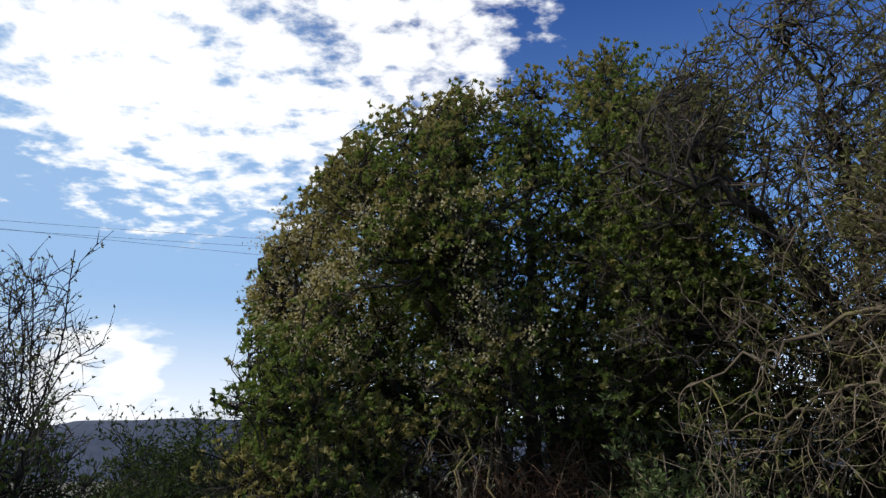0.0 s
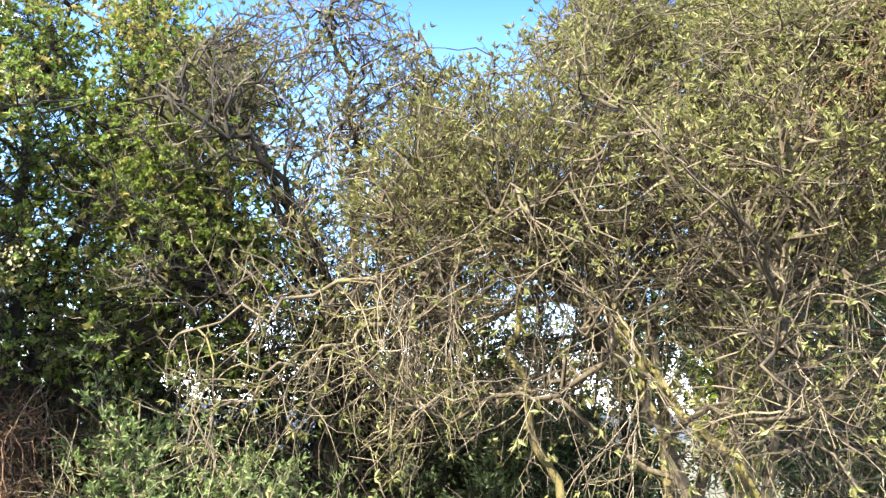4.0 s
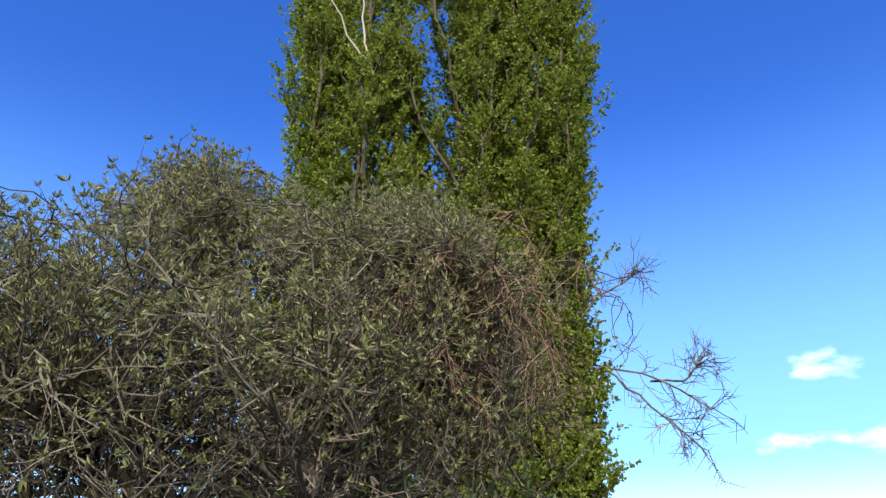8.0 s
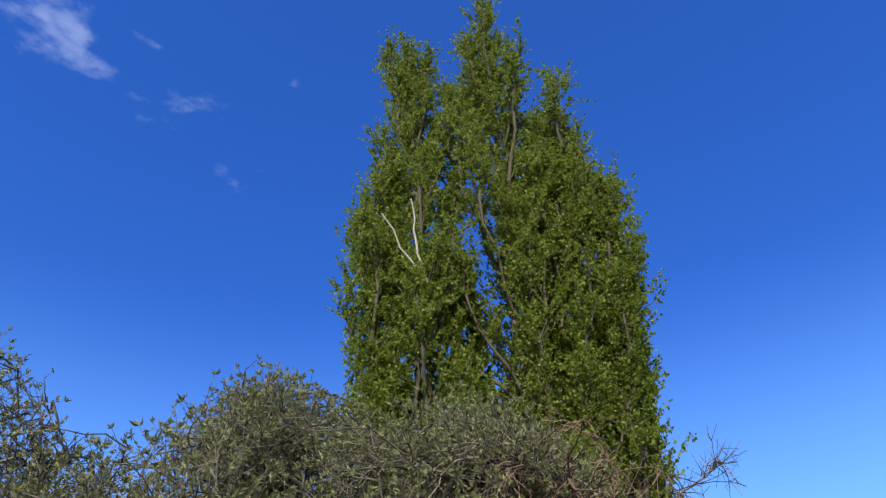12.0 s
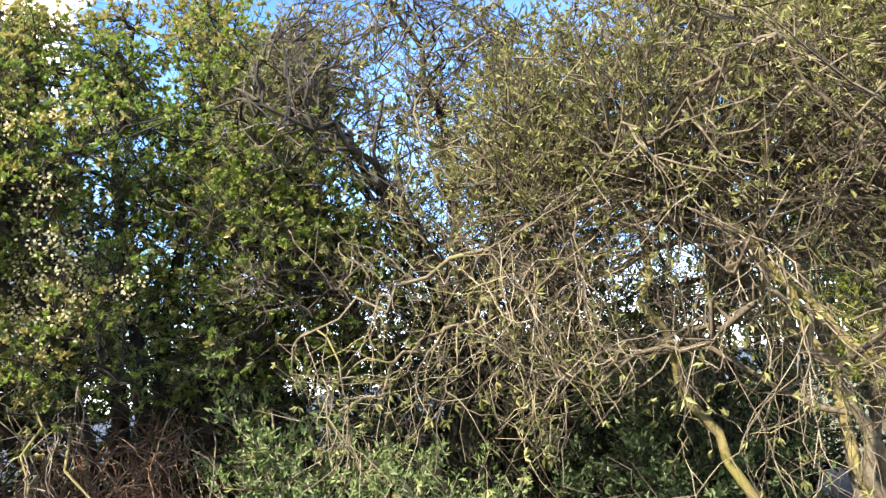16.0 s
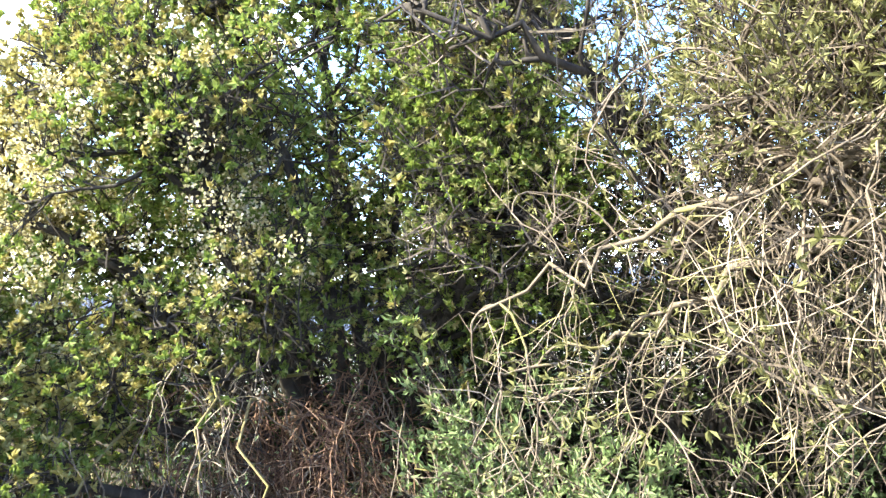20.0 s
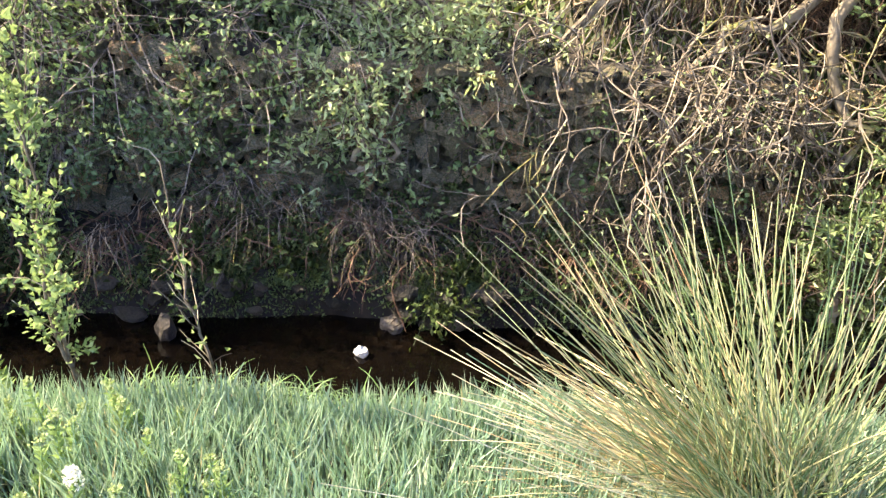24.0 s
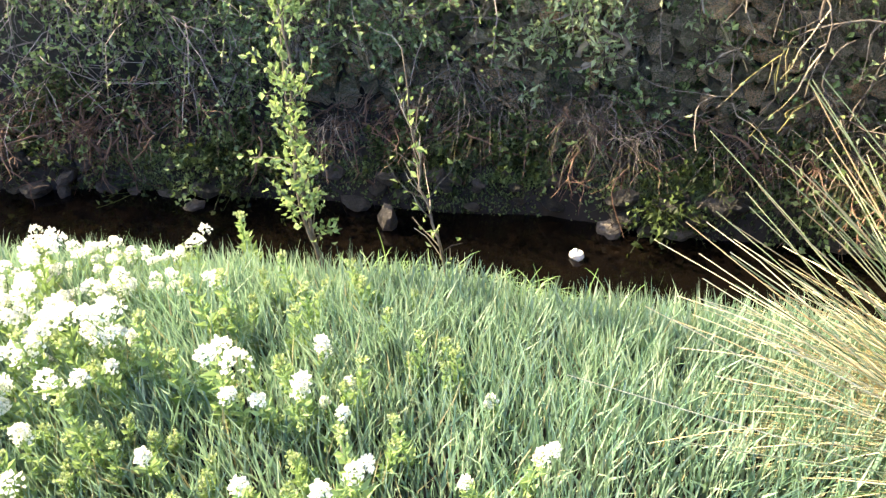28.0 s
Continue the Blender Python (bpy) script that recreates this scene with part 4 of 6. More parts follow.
    leafy = twigs[rng.random(len(twigs)) < np.clip(2.4 * out - 1.0, 0.05, 1) * np.where((ends[:, 2] < 2.3) & (ends[:, 0] + ends[:, 1] < 6.3), 0.35, 0.9)]
    h = Heap()
    rosettes(h, leafy, rng, 7, 0.038, 0.29, 0.85)
    leaf_on(h, leafy, rng, 3, 0.03, 0.3, 0.1)
    rosettes(h, fine[rng.random(len(fine)) < 0.30], rng, 5, 0.045, 0.30, 0.9)
    tagged(part("foliage", h, M["leaf_willow"], ob), kind="stuff")
    h = Heap()
    tube(h, curve([(3.95, 1.95, 2.85), (3.84, 1.72, 2.98), (3.72, 1.46, 3.2)], 8, rng, 0.012), 0.04, 0.026, 8)
    part("broken_limb", h, M["bark_pale"], ob, "pale split end of a broken limb", True)
    # dry brush that hangs below the broken end of the high limb
    start = np.array([3.75, 1.5, 3.2]) + rng.normal(0, 1, (80, 3)) * np.array([0.2, 0.2, 0.12])
    snag = sway_many(start, rng.normal(0, 0.8, (80, 3)), rng.uniform(0.4, 1.0, 80), rng, 10, 0.2, 0.25)
    separate(snag, "dead_twig", M["root"], ob, 0.006, 0.002, 4, rng=rng)
    brush(ob, shoots(snag, rng, 12, 0.3, 0.12, 0.3, 0, 0.1, 6), M["root"], 0.003, 0.0014)


def build_tall_willow():
    rng = np.random.default_rng(8)
    base = np.array([2.4, 4.75, 0.4])
    ob = thing("willow_shrub", base, "open spreading willow shrub with bare twigs and sparse young leaves", "tree")

    def outline(p):
        side = np.degrees(np.arctan2(p[:, 0], p[:, 1]))
        return 1.5 + np.hypot(p[:, 0], p[:, 1]) * np.interp(side, [8, 14, 18, 22, 28, 31, 34, 38, 44], [0.30, 0.46, 0.54, 0.585, 0.60, 0.57, 0.49, 0.47, 0.46])

    mains = [[base, (2.3, 4.6, 1.6), (2.0, 4.3, 2.4), (1.5, 3.95, 2.8), (1.05, 3.85, 3.05)], [base, (2.4, 4.65, 1.8), (2.0, 4.6, 2.8), (1.5, 4.6, 3.4), (1.2, 4.6, 3.8)],
             [base, (2.5, 4.6, 2.0), (2.4, 4.5, 3.0), (2.2, 4.4, 3.7), (2.0, 4.3, 4.15)], [base, (2.6, 4.55, 2.0), (2.7, 4.3, 2.9), (2.78, 4.2, 3.5), (2.75, 4.1, 3.85)],
             [base, (2.5, 4.9, 2.0), (2.0, 5.0, 3.0), (1.7, 5.1, 4.0)], [base, (2.1, 4.7, 1.5), (1.6, 4.5, 2.1), (1.1, 4.5, 2.5)], [base, (2.7, 4.6, 1.7), (2.95, 4.2, 2.5), (3.1, 3.9, 3.2)]]
    mains = [curve(c, 14, rng, 0.035) for c in mains]
    separate(mains, "limb", M["bark_dark"], ob, 0.045, 0.010, 7, rng=rng)
    tips = rng.uniform((0.95, 3.8, 1.9), (3.2, 5.3, 4.6), (1500, 3))
    gap = outline(tips) - tips[:, 2]
    tips = tips[(gap > 0.08) & (rng.random(len(tips)) < np.where(gap < 1.0, 0.6, 0.5))][:250]
    made = [ln for ln in boughs(mains, tips, rng, 0.35, 9, 0.035) if np.all(ln[:, 2] < outline(ln))]
    separate(made, "bough", M["bark_dark"], ob, 0.011, 0.004, 5, rng=rng)
    branches = shoots(made, rng, 5, 0.38, -0.05, 0.3, 0.15, 0.3, 6)
    branches = branches[branches[:, -1, 2] < outline(branches[:, -1]) + rng.normal(0, 0.06, len(branches))]
    twigs = shoots(branches, rng, 4, 0.2, -0.05, 0.24, 0.3, 0.2, 3)
    twigs = twigs[twigs[:, -1, 2] < outline(twigs[:, -1]) + rng.normal(0.05, 0.09, len(twigs))]
    brush(ob, branches, M["twig_brown"], 0.0055, 0.0026, twigs, 0.0024, 0.0011)
    tufts(ob, M["leaf_willow"], [(twigs[rng.random(len(twigs)) < 0.8], 6, 0.040, 0.28, 0.85)], rng)


def build_poplar(rng, base, top, width, label, count, extra=()):
    """A column of steep limbs, each with its own plume of leaves."""
    base, top = np.array(base, float), np.array(top, float)
    ob = thing("poplar_tree", base, label, "tree", "row of poplars")
    high = top[2] - base[2]
    axis = curve([base - np.array([0, 0, 0.3]), base * 0.6 + top * 0.4, top], 14, rng, 0.05)
    h = Heap()
    tube(h, axis, 0.17, 0.02, 9)
    part("trunk", h, M["bark_poplar"], ob, smooth=True)
    limbs = []
    for k in range(count):
        f = 0.01 + 0.87 * ((k + rng.random()) / count) ** 1.25
        p, _ = along_line(axis, [f])
        p = p[0]
        ang = rng.uniform(0, 2 * math.pi)
        reach = width * rng.uniform(0.4, 1.0) * (1 - 0.60 * f ** 2.2)
        length = high * rng.uniform(0.16, 0.32) * (1 - 0.5 * f)
        q = p + np.array([math.cos(ang) * reach, math.sin(ang) * reach, length])
        q[2] = min(q[2], top[2] - 0.1)
        limbs.append(curve([p, p * 0.45 + q * 0.55 + np.array([math.cos(ang), math.sin(ang), 0]) * reach * 0.25, q], 8, rng, 0.04))
    separate(limbs, "limb", M["bark_poplar"], ob, 0.045, 0.012, 6, rng=rng)
    br = shoots(limbs + [axis, axis[4:], axis[8:]], rng, 26, 0.66, -0.14, 0.16, 0.7, 0.05, 5, 0.8)
    tw = shoots(br, rng, 6, 0.37, -0.08, 0.22, 0.4, 0.1, 3, 0.8)
    brush(ob, br, M["bark_poplar"], 0.011, 0.004)
    foliage(ob, M["leaf_poplar"], [(tw, 17, 0.058, 0.85, 0.0)], rng)
    for name, label2, lines, r0 in extra:
        made = [curve(c, 10, rng, 0.02) for c in lines]
        separate(made, name, M["bark_pale" if name == "pale_limb" else "twig_brown"], ob, r0, 0.012, 6, label2)
        if name == "bare_limb":
            sub = shoots(made, rng, 20, 0.55, 0.06, 0.25, 0.05, 0.25, 6)
            brush(ob, sub, M["twig_brown"], 0.008, 0.004, shoots(sub, rng, 5, 0.25, 0.0, 0.25, 0.1, 0.2, 5), 0.005, 0.002)


build_blossom_tree()
build_willow()
build_tall_willow()
prng = np.random.default_rng(21)
build_poplar(prng, (9.3, 5.2, 0.4), (9.12, 5.39, 16.9), 1.35, "tall slender poplar with fresh green leaves and pale limbs", 58,
             [("pale_limb", "pale bark-stripped forked limb", [[(8.45, 4.68, 9.2), (8.36, 4.75, 9.5), (8.26, 4.9, 9.8), (8.01, 5.28, 10.76)],
                                                              [(8.40, 4.7, 9.3), (8.36, 4.85, 10.2), (8.34, 4.9, 11.2)]], 0.024)])
build_poplar(prng, (9.9, 3.9, 0.4), (9.91, 3.73, 17.7), 1.45, "tallest poplar of the row with fresh green leaves", 64)
build_poplar(prng, (10.1, 3.2, 0.4), (10.1, 2.5, 14.3), 1.1, "lower poplar at the edge of the row", 54,
             [("bare_limb", "bare dead limb without leaves", [[(10.0, 2.4, 4.3), (10.1, 1.95, 4.75), (10.2, 1.2, 4.45), (10.27, 0.67, 4.07)], [(10.2, 1.35, 4.5), (10.25, 0.9, 4.5), (10.27, 0.58, 4.84)],
                                                             [(10.1, 1.9, 4.7), (10.2, 1.3, 4.1), (10.25, 0.85, 3.6)], [(10.0, 2.3, 5.4), (10.1, 1.7, 5.85), (10.2, 1.3, 6.1)]], 0.016)])
build_poplar(prng, (10.0, 2.75, 0.4), (10.1, 1.95, 11.4), 0.7, "short leafy poplar at the end of the row", 40)
build_poplar(prng, (8.9, 5.9, 0.4), (8.75, 5.85, 13.4), 0.7, "slim poplar beside the others of the row", 34)


# ---- hedge, brambles and shrubs on the far bank ----
def spot(x, d):
    """A point beside the stream: x on its middle line, d metres to the far side of it."""
    c = COURSE[1:10]
    x = np.asarray(x, float)
    y = np.interp(x, c[:, 0], c[:, 1])
    slope = (np.interp(x + 0.25, c[:, 0], c[:, 1]) - np.interp(x - 0.25, c[:, 0], c[:, 1])) / 0.5
    n = np.sqrt(1 + slope**2)
    return np.stack([x - slope / n * d, y + d / n], -1)


def build_bush(name, label, centre, radii, seed, leaf, size, limbs_n, per, twig_n, leaf_n, wood="bark_dark", lift=0.2, slim=0.45, category="shrub", group="", droop=0.0, sag=0.0):
    """A shrub: stems from one foot to an uneven round of tips, twigs and leaves."""
    rng = np.random.default_rng(seed)
    centre, radii = np.array(centre, float), np.array(radii, float)
    foot = np.array([centre[0], centre[1], float(height(centre[0], centre[1])) - 0.03])
    ob = thing(name, foot, label, category, group)
    tips = in_ellipsoid(rng, limbs_n, centre, radii, 0.6)
    tips[:, 2] = np.maximum(tips[:, 2], foot[2] + 0.15)
    limbs = limb_lines(foot, tips, rng, 0.2, 0.03 * radii.max())
    k = float(radii.max())
    separate(limbs, "stem", M[wood], ob, 0.018 * max(1, k), 0.005 * max(1, k), 5, rng=rng)
    br = shoots(limbs, rng, per, 0.45 * k, droop, 0.25, lift, 0.25, 5)
    tw = shoots(br, rng, twig_n, 0.24 * max(k, 0.5), droop, 0.25, lift, 0.2, 3)
    brush(ob, br, M[wood], 0.006 * max(1, k), 0.003 * max(1, k), tw, 0.0028 * max(1, k), 0.0013 * max(1, k))
    if leaf_n:
        foliage(ob, M[leaf], [(tw, leaf_n, size, slim, 0.1)], rng)
    return ob


build_bush("shrub", "pale green leafy shrub hanging over the stone wall", (1.4, 4.4, 0.85), (0.65, 0.45, 0.75), 31, "leaf_shrub", 0.044, 22, 8, 5, 11, "twig_willow", 0.15, 0.4)
build_bush("shrub", "leafy green shrub low on the wall top", (1.3, 4.75, 1.15), (0.45, 0.4, 0.65), 32, "leaf_shrub", 0.05, 14, 7, 5, 9, "twig_willow", 0.15, 0.4)
build_bush("shrub", "grey-green leafy spray over the bank edge", (-0.98, 3.9, 0.36), (0.58, 0.3, 0.32), 33, "leaf_spray", 0.038, 24, 7, 5, 9, "twig_willow", 0.05, 0.4, droop=0.06)
build_bush("shrub", "grey-green leafy spray beside brambles", (-1.08, 3.5, 0.2), (0.34, 0.22, 0.22), 34, "leaf_spray", 0.036, 12, 6, 5, 8, "twig_willow", 0.05, 0.4, droop=0.06)
build_bush("shrub", "bright green leafy shoots at the wall's foot", (0.88, 4.18, 0.12), (0.26, 0.2, 0.2), 62, "leaf_shrub", 0.038, 10, 6, 5, 9, "twig_willow", 0.1, 0.38)
build_bush("shrub", "bright leafy shrub in the sun beside the willow", (1.75, 4.05, 0.75), (0.5, 0.4, 0.5), 63, "leaf_shrub", 0.042, 20, 8, 5, 9, "twig_willow", 0.15, 0.4)
build_bush("shrub", "dark ivy-leaved hedge shrub on the bank top", (-2.2, 4.6, 0.35), (0.8, 0.5, 0.12), 35, "leaf_hedge", 0.045, 20, 9, 5, 10, lift=-0.1)
build_bush("shrub", "dark green hedge shrub with ivy", (-1.55, 4.75, 0.45), (0.6, 0.45, 0.2), 36, "leaf_hedge", 0.045, 18, 8, 5, 10)
build_bush("thorn_bush", "dark twiggy hedge bush nearly without leaves", (-3.3, 7.4, 0.4), (1.0, 0.7, 0.2), 37, "leaf_hedge", 0.05, 34, 10, 6, 6, "bark_dark", -0.15)
build_bush("thorn_bush", "red-brown tangle of dead shoots beside the trunks", (-0.75, 5.0, 0.8), (0.5, 0.4, 0.35), 64, "leaf_shaded", 0.04, 20, 10, 5, 2, "root")
build_bush("shrub", "dark low ivy mass on the bank edge", (-2.5, 3.7, 0.35), (0.6, 0.45, 0.35), 65, "leaf_hedge", 0.045, 20, 9, 5, 9)
for k, x in enumerate((-1.75, -1.4, -1.1)):
    build_bush("ivy_mass", "ivy with dark leaves hanging down the wall", (*spot(x, 0.86), 0.12), (0.26, 0.16, 0.32), 160 + k, "leaf_hedge", 0.032, 12, 7, 5, 8, "twig_brown", 0.0, 0.65, "ivy", "ivy on the wall", 0.12)
build_bush("shrub", "dark low ivy mass over the wall end", (-1.75, 3.75, 0.2), (0.5, 0.4, 0.35), 66, "leaf_hedge", 0.045, 20, 9, 5, 9)
# background hedges behind the trunks, with shade in their leaf colour
build_bush("shrub", "dark hedge growth behind the blossom tree", (0.1, 6.9, 1.1), (1.0, 0.5, 0.75), 139, "leaf_shaded", 0.05, 30, 9, 6, 9)
build_bush("shrub", "dark hedge growth behind the tree trunks", (1.5, 6.8, 1.3), (1.0, 0.5, 0.95), 140, "leaf_shaded", 0.05, 30, 9, 6, 9)
build_bush("thorn_bush", "far dark hedge bush beyond the bank", (-3.6, 10.2, 1.0), (1.2, 0.6, 0.7), 141, "leaf_shaded", 0.07, 34, 12, 6, 5, "bark_dark")
build_bush("thorn_bush", "far dark bush in the hedge line", (-2.2, 10.0, 1.0), (1.0, 0.6, 0.7), 142, "leaf_shaded", 0.07, 34, 12, 6, 5, "bark_dark")
build_bush("thorn_bush", "tall dark tangled hedge bush on the bank top", (-1.88, 3.42, 1.0), (0.34, 0.34, 0.58), 137, "leaf_shaded", 0.04, 44, 12, 6, 2, "bark_dark")
build_bush("thorn_bush", "dark twiggy hedge bush at the bank's edge", (-3.0, 3.1, 0.9), (0.6, 0.5, 0.6), 138, "leaf_shaded", 0.04, 36, 11, 6, 2, "bark_dark")
build_bush("thorn_bush", "dark dense twiggy hedge bush", (-2.2, 7.2, 0.95), (0.9, 0.8, 0.6), 38, "leaf_shaded", 0.055, 34, 12, 6, 6, "bark_dark")
build_bush("thorn_bush", "dark tangled hedge bush by the bare tree", (-4.6, 7.8, 0.4), (1.0, 0.8, 0.2), 39, "leaf_hedge", 0.05, 34, 10, 6, 6, "bark_dark", -0.15)
build_bush("thorn_bush", "brown tangle of dead brush under the willow", (1.5, 5.3, 1.1), (1.0, 0.6, 0.8), 40, "leaf_shaded", 0.04, 32, 13, 7, 3, "bark_dark")
build_bush("thorn_bush", "brown tangle of dead brush behind hanging twigs", (2.8, 4.7, 1.4), (1.2, 0.7, 1.1), 41, "leaf_shaded", 0.04, 32, 13, 7, 3, "bark_dark")
build_bush("shrub", "dark green shrub at the willow's foot", (3.4, 3.9, 1.1), (0.8, 0.7, 0.9), 42, "leaf_hedge", 0.05, 24, 9, 6, 9)
# shrubs added to close and darken the gaps behind the willow
build_bush("shrub", "tall dark hedge shrub in the shade behind the willow", (3.5, 5.5, 1.8), (1.1, 0.7, 1.4), 69, "leaf_shaded", 0.06, 26, 8, 5, 9)
build_bush("shrub", "tall dark hedge shrub beyond the willow", (5.4, 4.7, 1.8), (1.1, 0.9, 1.5), 70, "leaf_hedge", 0.07, 26, 8, 5, 9)
build_bush("shrub", "dark hedge shrub behind the willow", (4.4, 5.6, 1.5), (1.3, 0.9, 1.4), 67, "leaf_shaded", 0.07, 26, 8, 5, 9)
build_bush("shrub", "dark hedge shrub behind the open willow shrub", (2.6, 6.3, 1.3), (1.2, 0.8, 1.2), 68, "leaf_shaded", 0.06, 26, 8, 5, 8)
build_bush("shrub", "dark green shrub between willow and poplars", (5.2, 2.6, 1.3), (1.1, 1.1, 1.2), 43, "leaf_hedge", 0.06, 26, 9, 6, 10)
build_bush("shrub", "green undergrowth below the poplars", (7.4, 3.1, 1.4), (1.3, 1.2, 1.3), 44, "leaf_hedge", 0.08, 26, 9, 6, 10)
build_bush("round_bush", "round dark green bush in the meadow", (13.6, 3.35, 1.3), (1.2, 1.3, 1.5), 46, "leaf_far", 0.08, 36, 9, 6, 12, "bark_dark", 0.2, 0.6)
build_bush("round_bush", "far pale green bush", (46, 0.5, 1.6), (3.2, 3.2, 1.9), 47, "leaf_shrub", 0.3, 22, 8, 4, 8, "bark_grey", 0.2, 0.6)
build_bush("round_bush", "dark green conifer-like bush beyond the meadow", (30, -4.6, 2.2), (1.7, 2.0, 2.4), 48, "leaf_far", 0.2, 26, 8, 5, 10, "bark_dark", 0.2, 0.6)


def build_far_trees():
    """Leafless slender trees beyond the meadow."""
    rng = np.random.default_rng(51)
    for x, y, high, seed in ((60, -0.5, 8.2, 1), (61, -2.6, 7.8, 2), (60, -5.0, 7.4, 3), (62, -6.6, 7.6, 4), (55, 3.2, 3.6, 5), (50, 2.2, 3.0, 6), (64, -9.5, 7.5, 7)):
        base = np.array([x, y, 0.3])
        ob = thing("bare_tree", base, "far slender grey tree still without leaves", "tree", "row of far bare trees")
        tips = [base + np.array([rng.normal(0, 0.12) * high, rng.normal(0, 0.14) * high, high * rng.uniform(0.65, 1.0)]) for _ in range(14)]
        limbs = limb_lines(base, tips, rng, 0.3, 0.08)
        separate(limbs, "limb", M["bark_grey"], ob, 0.07, 0.02, 5)
        br = shoots(limbs, rng, 11, 1.3, -0.1, 0.15, 0.6, 0.25, 4)
        brush(ob, br, M["bark_grey"], 0.026, 0.012, shoots(br, rng, 4, 0.6, -0.05, 0.15, 0.5, 0.2, 3), 0.014, 0.008)


build_far_trees()


def build_pollard():
    rng = np.random.default_rng(61)
    base = np.array([-3.16, 5.5, 0.0])
    base[2] = float(height(base[0], base[1])) - 0.05

    def at(x, y, z):
        return base + np.array([x, y, z])

    ob = thing("pollard_tree", base, "old grey pollarded tree with a cut top and thin shoots", "tree")
    h = Heap()
    tube(h, curve([at(0.08, 0, -0.1), at(0.04, 0.02, 0.15), at(-0.04, -0.04, 0.45), at(-0.03, -0.05, 0.92)], 10, rng, 0.008), 0.1, np.array([0.10, 0.085, 0.075, 0.07, 0.075, 0.10, 0.085, 0.065, 0.06, 0.05]), 10)
    part("trunk", h, M["bark_willow"], ob, smooth=True)
    arms = [[at(-0.04, 0.0, 0.45), at(0.1, 0.1, 0.5), at(0.2, 0.2, 0.62), at(0.3, 0.24, 0.64)], [at(-0.06, -0.04, 0.5), at(-0.15, -0.15, 0.72), at(-0.3, -0.25, 0.85)],
            [at(-0.08, -0.04, 0.5), at(-0.2, -0.1, 0.62), at(-0.3, -0.16, 0.6)]]
    lines = [curve(a, 10, rng, 0.012) for a in arms]
    separate(lines, "limb", M["bark_willow"], ob, 0.04, 0.018, 7)
    shoot = [sway(p + rng.normal(0, 0.03, 3), rng.normal(0, 0.32, 3) + np.array([0.03, 0, 1.0]), rng.uniform(0.8, 2.1), rng, 11, -0.05, 0.12)
             for p in [l[k] for l in lines for k in (5, 7, 9)] + [at(-0.03, -0.05, 0.9)] * 14 + [at(-0.05, -0.04, 0.55)] * 6]
    separate(shoot, "shoot", M["bark_dark"], ob, 0.010, 0.0035, 5, rng=rng)
    br = shoots(shoot, rng, 12, 0.36, -0.03, 0.28, 0.25, 0.2, 5)
    tw = shoots(br, rng, 4, 0.16, -0.03, 0.25, 0.3, 0.2, 4)
    brush(ob, br, M["bark_dark"], 0.0045, 0.0022, tw)
    tufts(ob, M["leaf_willow"], [(tw[rng.random(len(tw)) < 0.5], 4, 0.03, 0.45, 0.9)], rng)


build_pollard()


def build_brambles():
    """Bare arching bramble stems that hang down the bank, in separate clumps, with leaves among them."""
    rng = np.random.default_rng(71)
    for k, x0 in enumerate((-4.6, -4.0, -3.45, -2.95, -2.5, -2.1, -1.75, -1.4, -1.0)):
        foot = spot(x0, 1.25)
        ob = thing("bramble", (*foot, float(height(*foot))), "tangled bare grey-brown bramble stems hanging down the bank" if k < 5 else "bramble with sparse yellow-green leaves hanging down the bank", "bramble", "brambles on the bank")
        lines = []
        for _ in range(100 if k < 5 else 70 if k < 8 else 20):
            d = rng.uniform(0.75, 1.7)
            p = spot(x0 + rng.normal(0, 0.3), d)
            z = float(height(*p)) + rng.uniform(0.0, 0.4 if k < 5 else 0.28)
            out = spot(x0, 0) - foot
            head = np.array([out[0], out[1], 0]) * 0.6 + rng.normal(0, 0.55, 3) + np.array([0, 0, 0.35])
            lines.append(sway((p[0], p[1], z), head, rng.uniform(0.6, 1.5), rng, 12, 0.17, 0.26))
        free = [(ln[:, 2] > WATER_Z + 0.2) & (from_stream(ln[:, 0], ln[:, 1]) > (0.42 if k < 5 else 0.62)) for ln in lines]
        lines = [ln[:max(4, int(ok.argmin()) or 12)] for ln, ok in zip(lines, free)]
        separate(lines, "stem", M["bramble"], ob, 0.0034, 0.0016, 4, rng=rng, wide=0.4)
        side = shoots(lines, rng, 9, 0.36, 0.1, 0.3, 0, 0.1, 5)
        brush(ob, side, M["bramble"], 0.0020, 0.0010)
        foliage(ob, M["leaf_fresh" if k in (5, 7) else "leaf_hedge"], [(side, 1 if k < 3 else 3 if k < 5 else 8, 0.026, 0.65, 0.2)], rng)


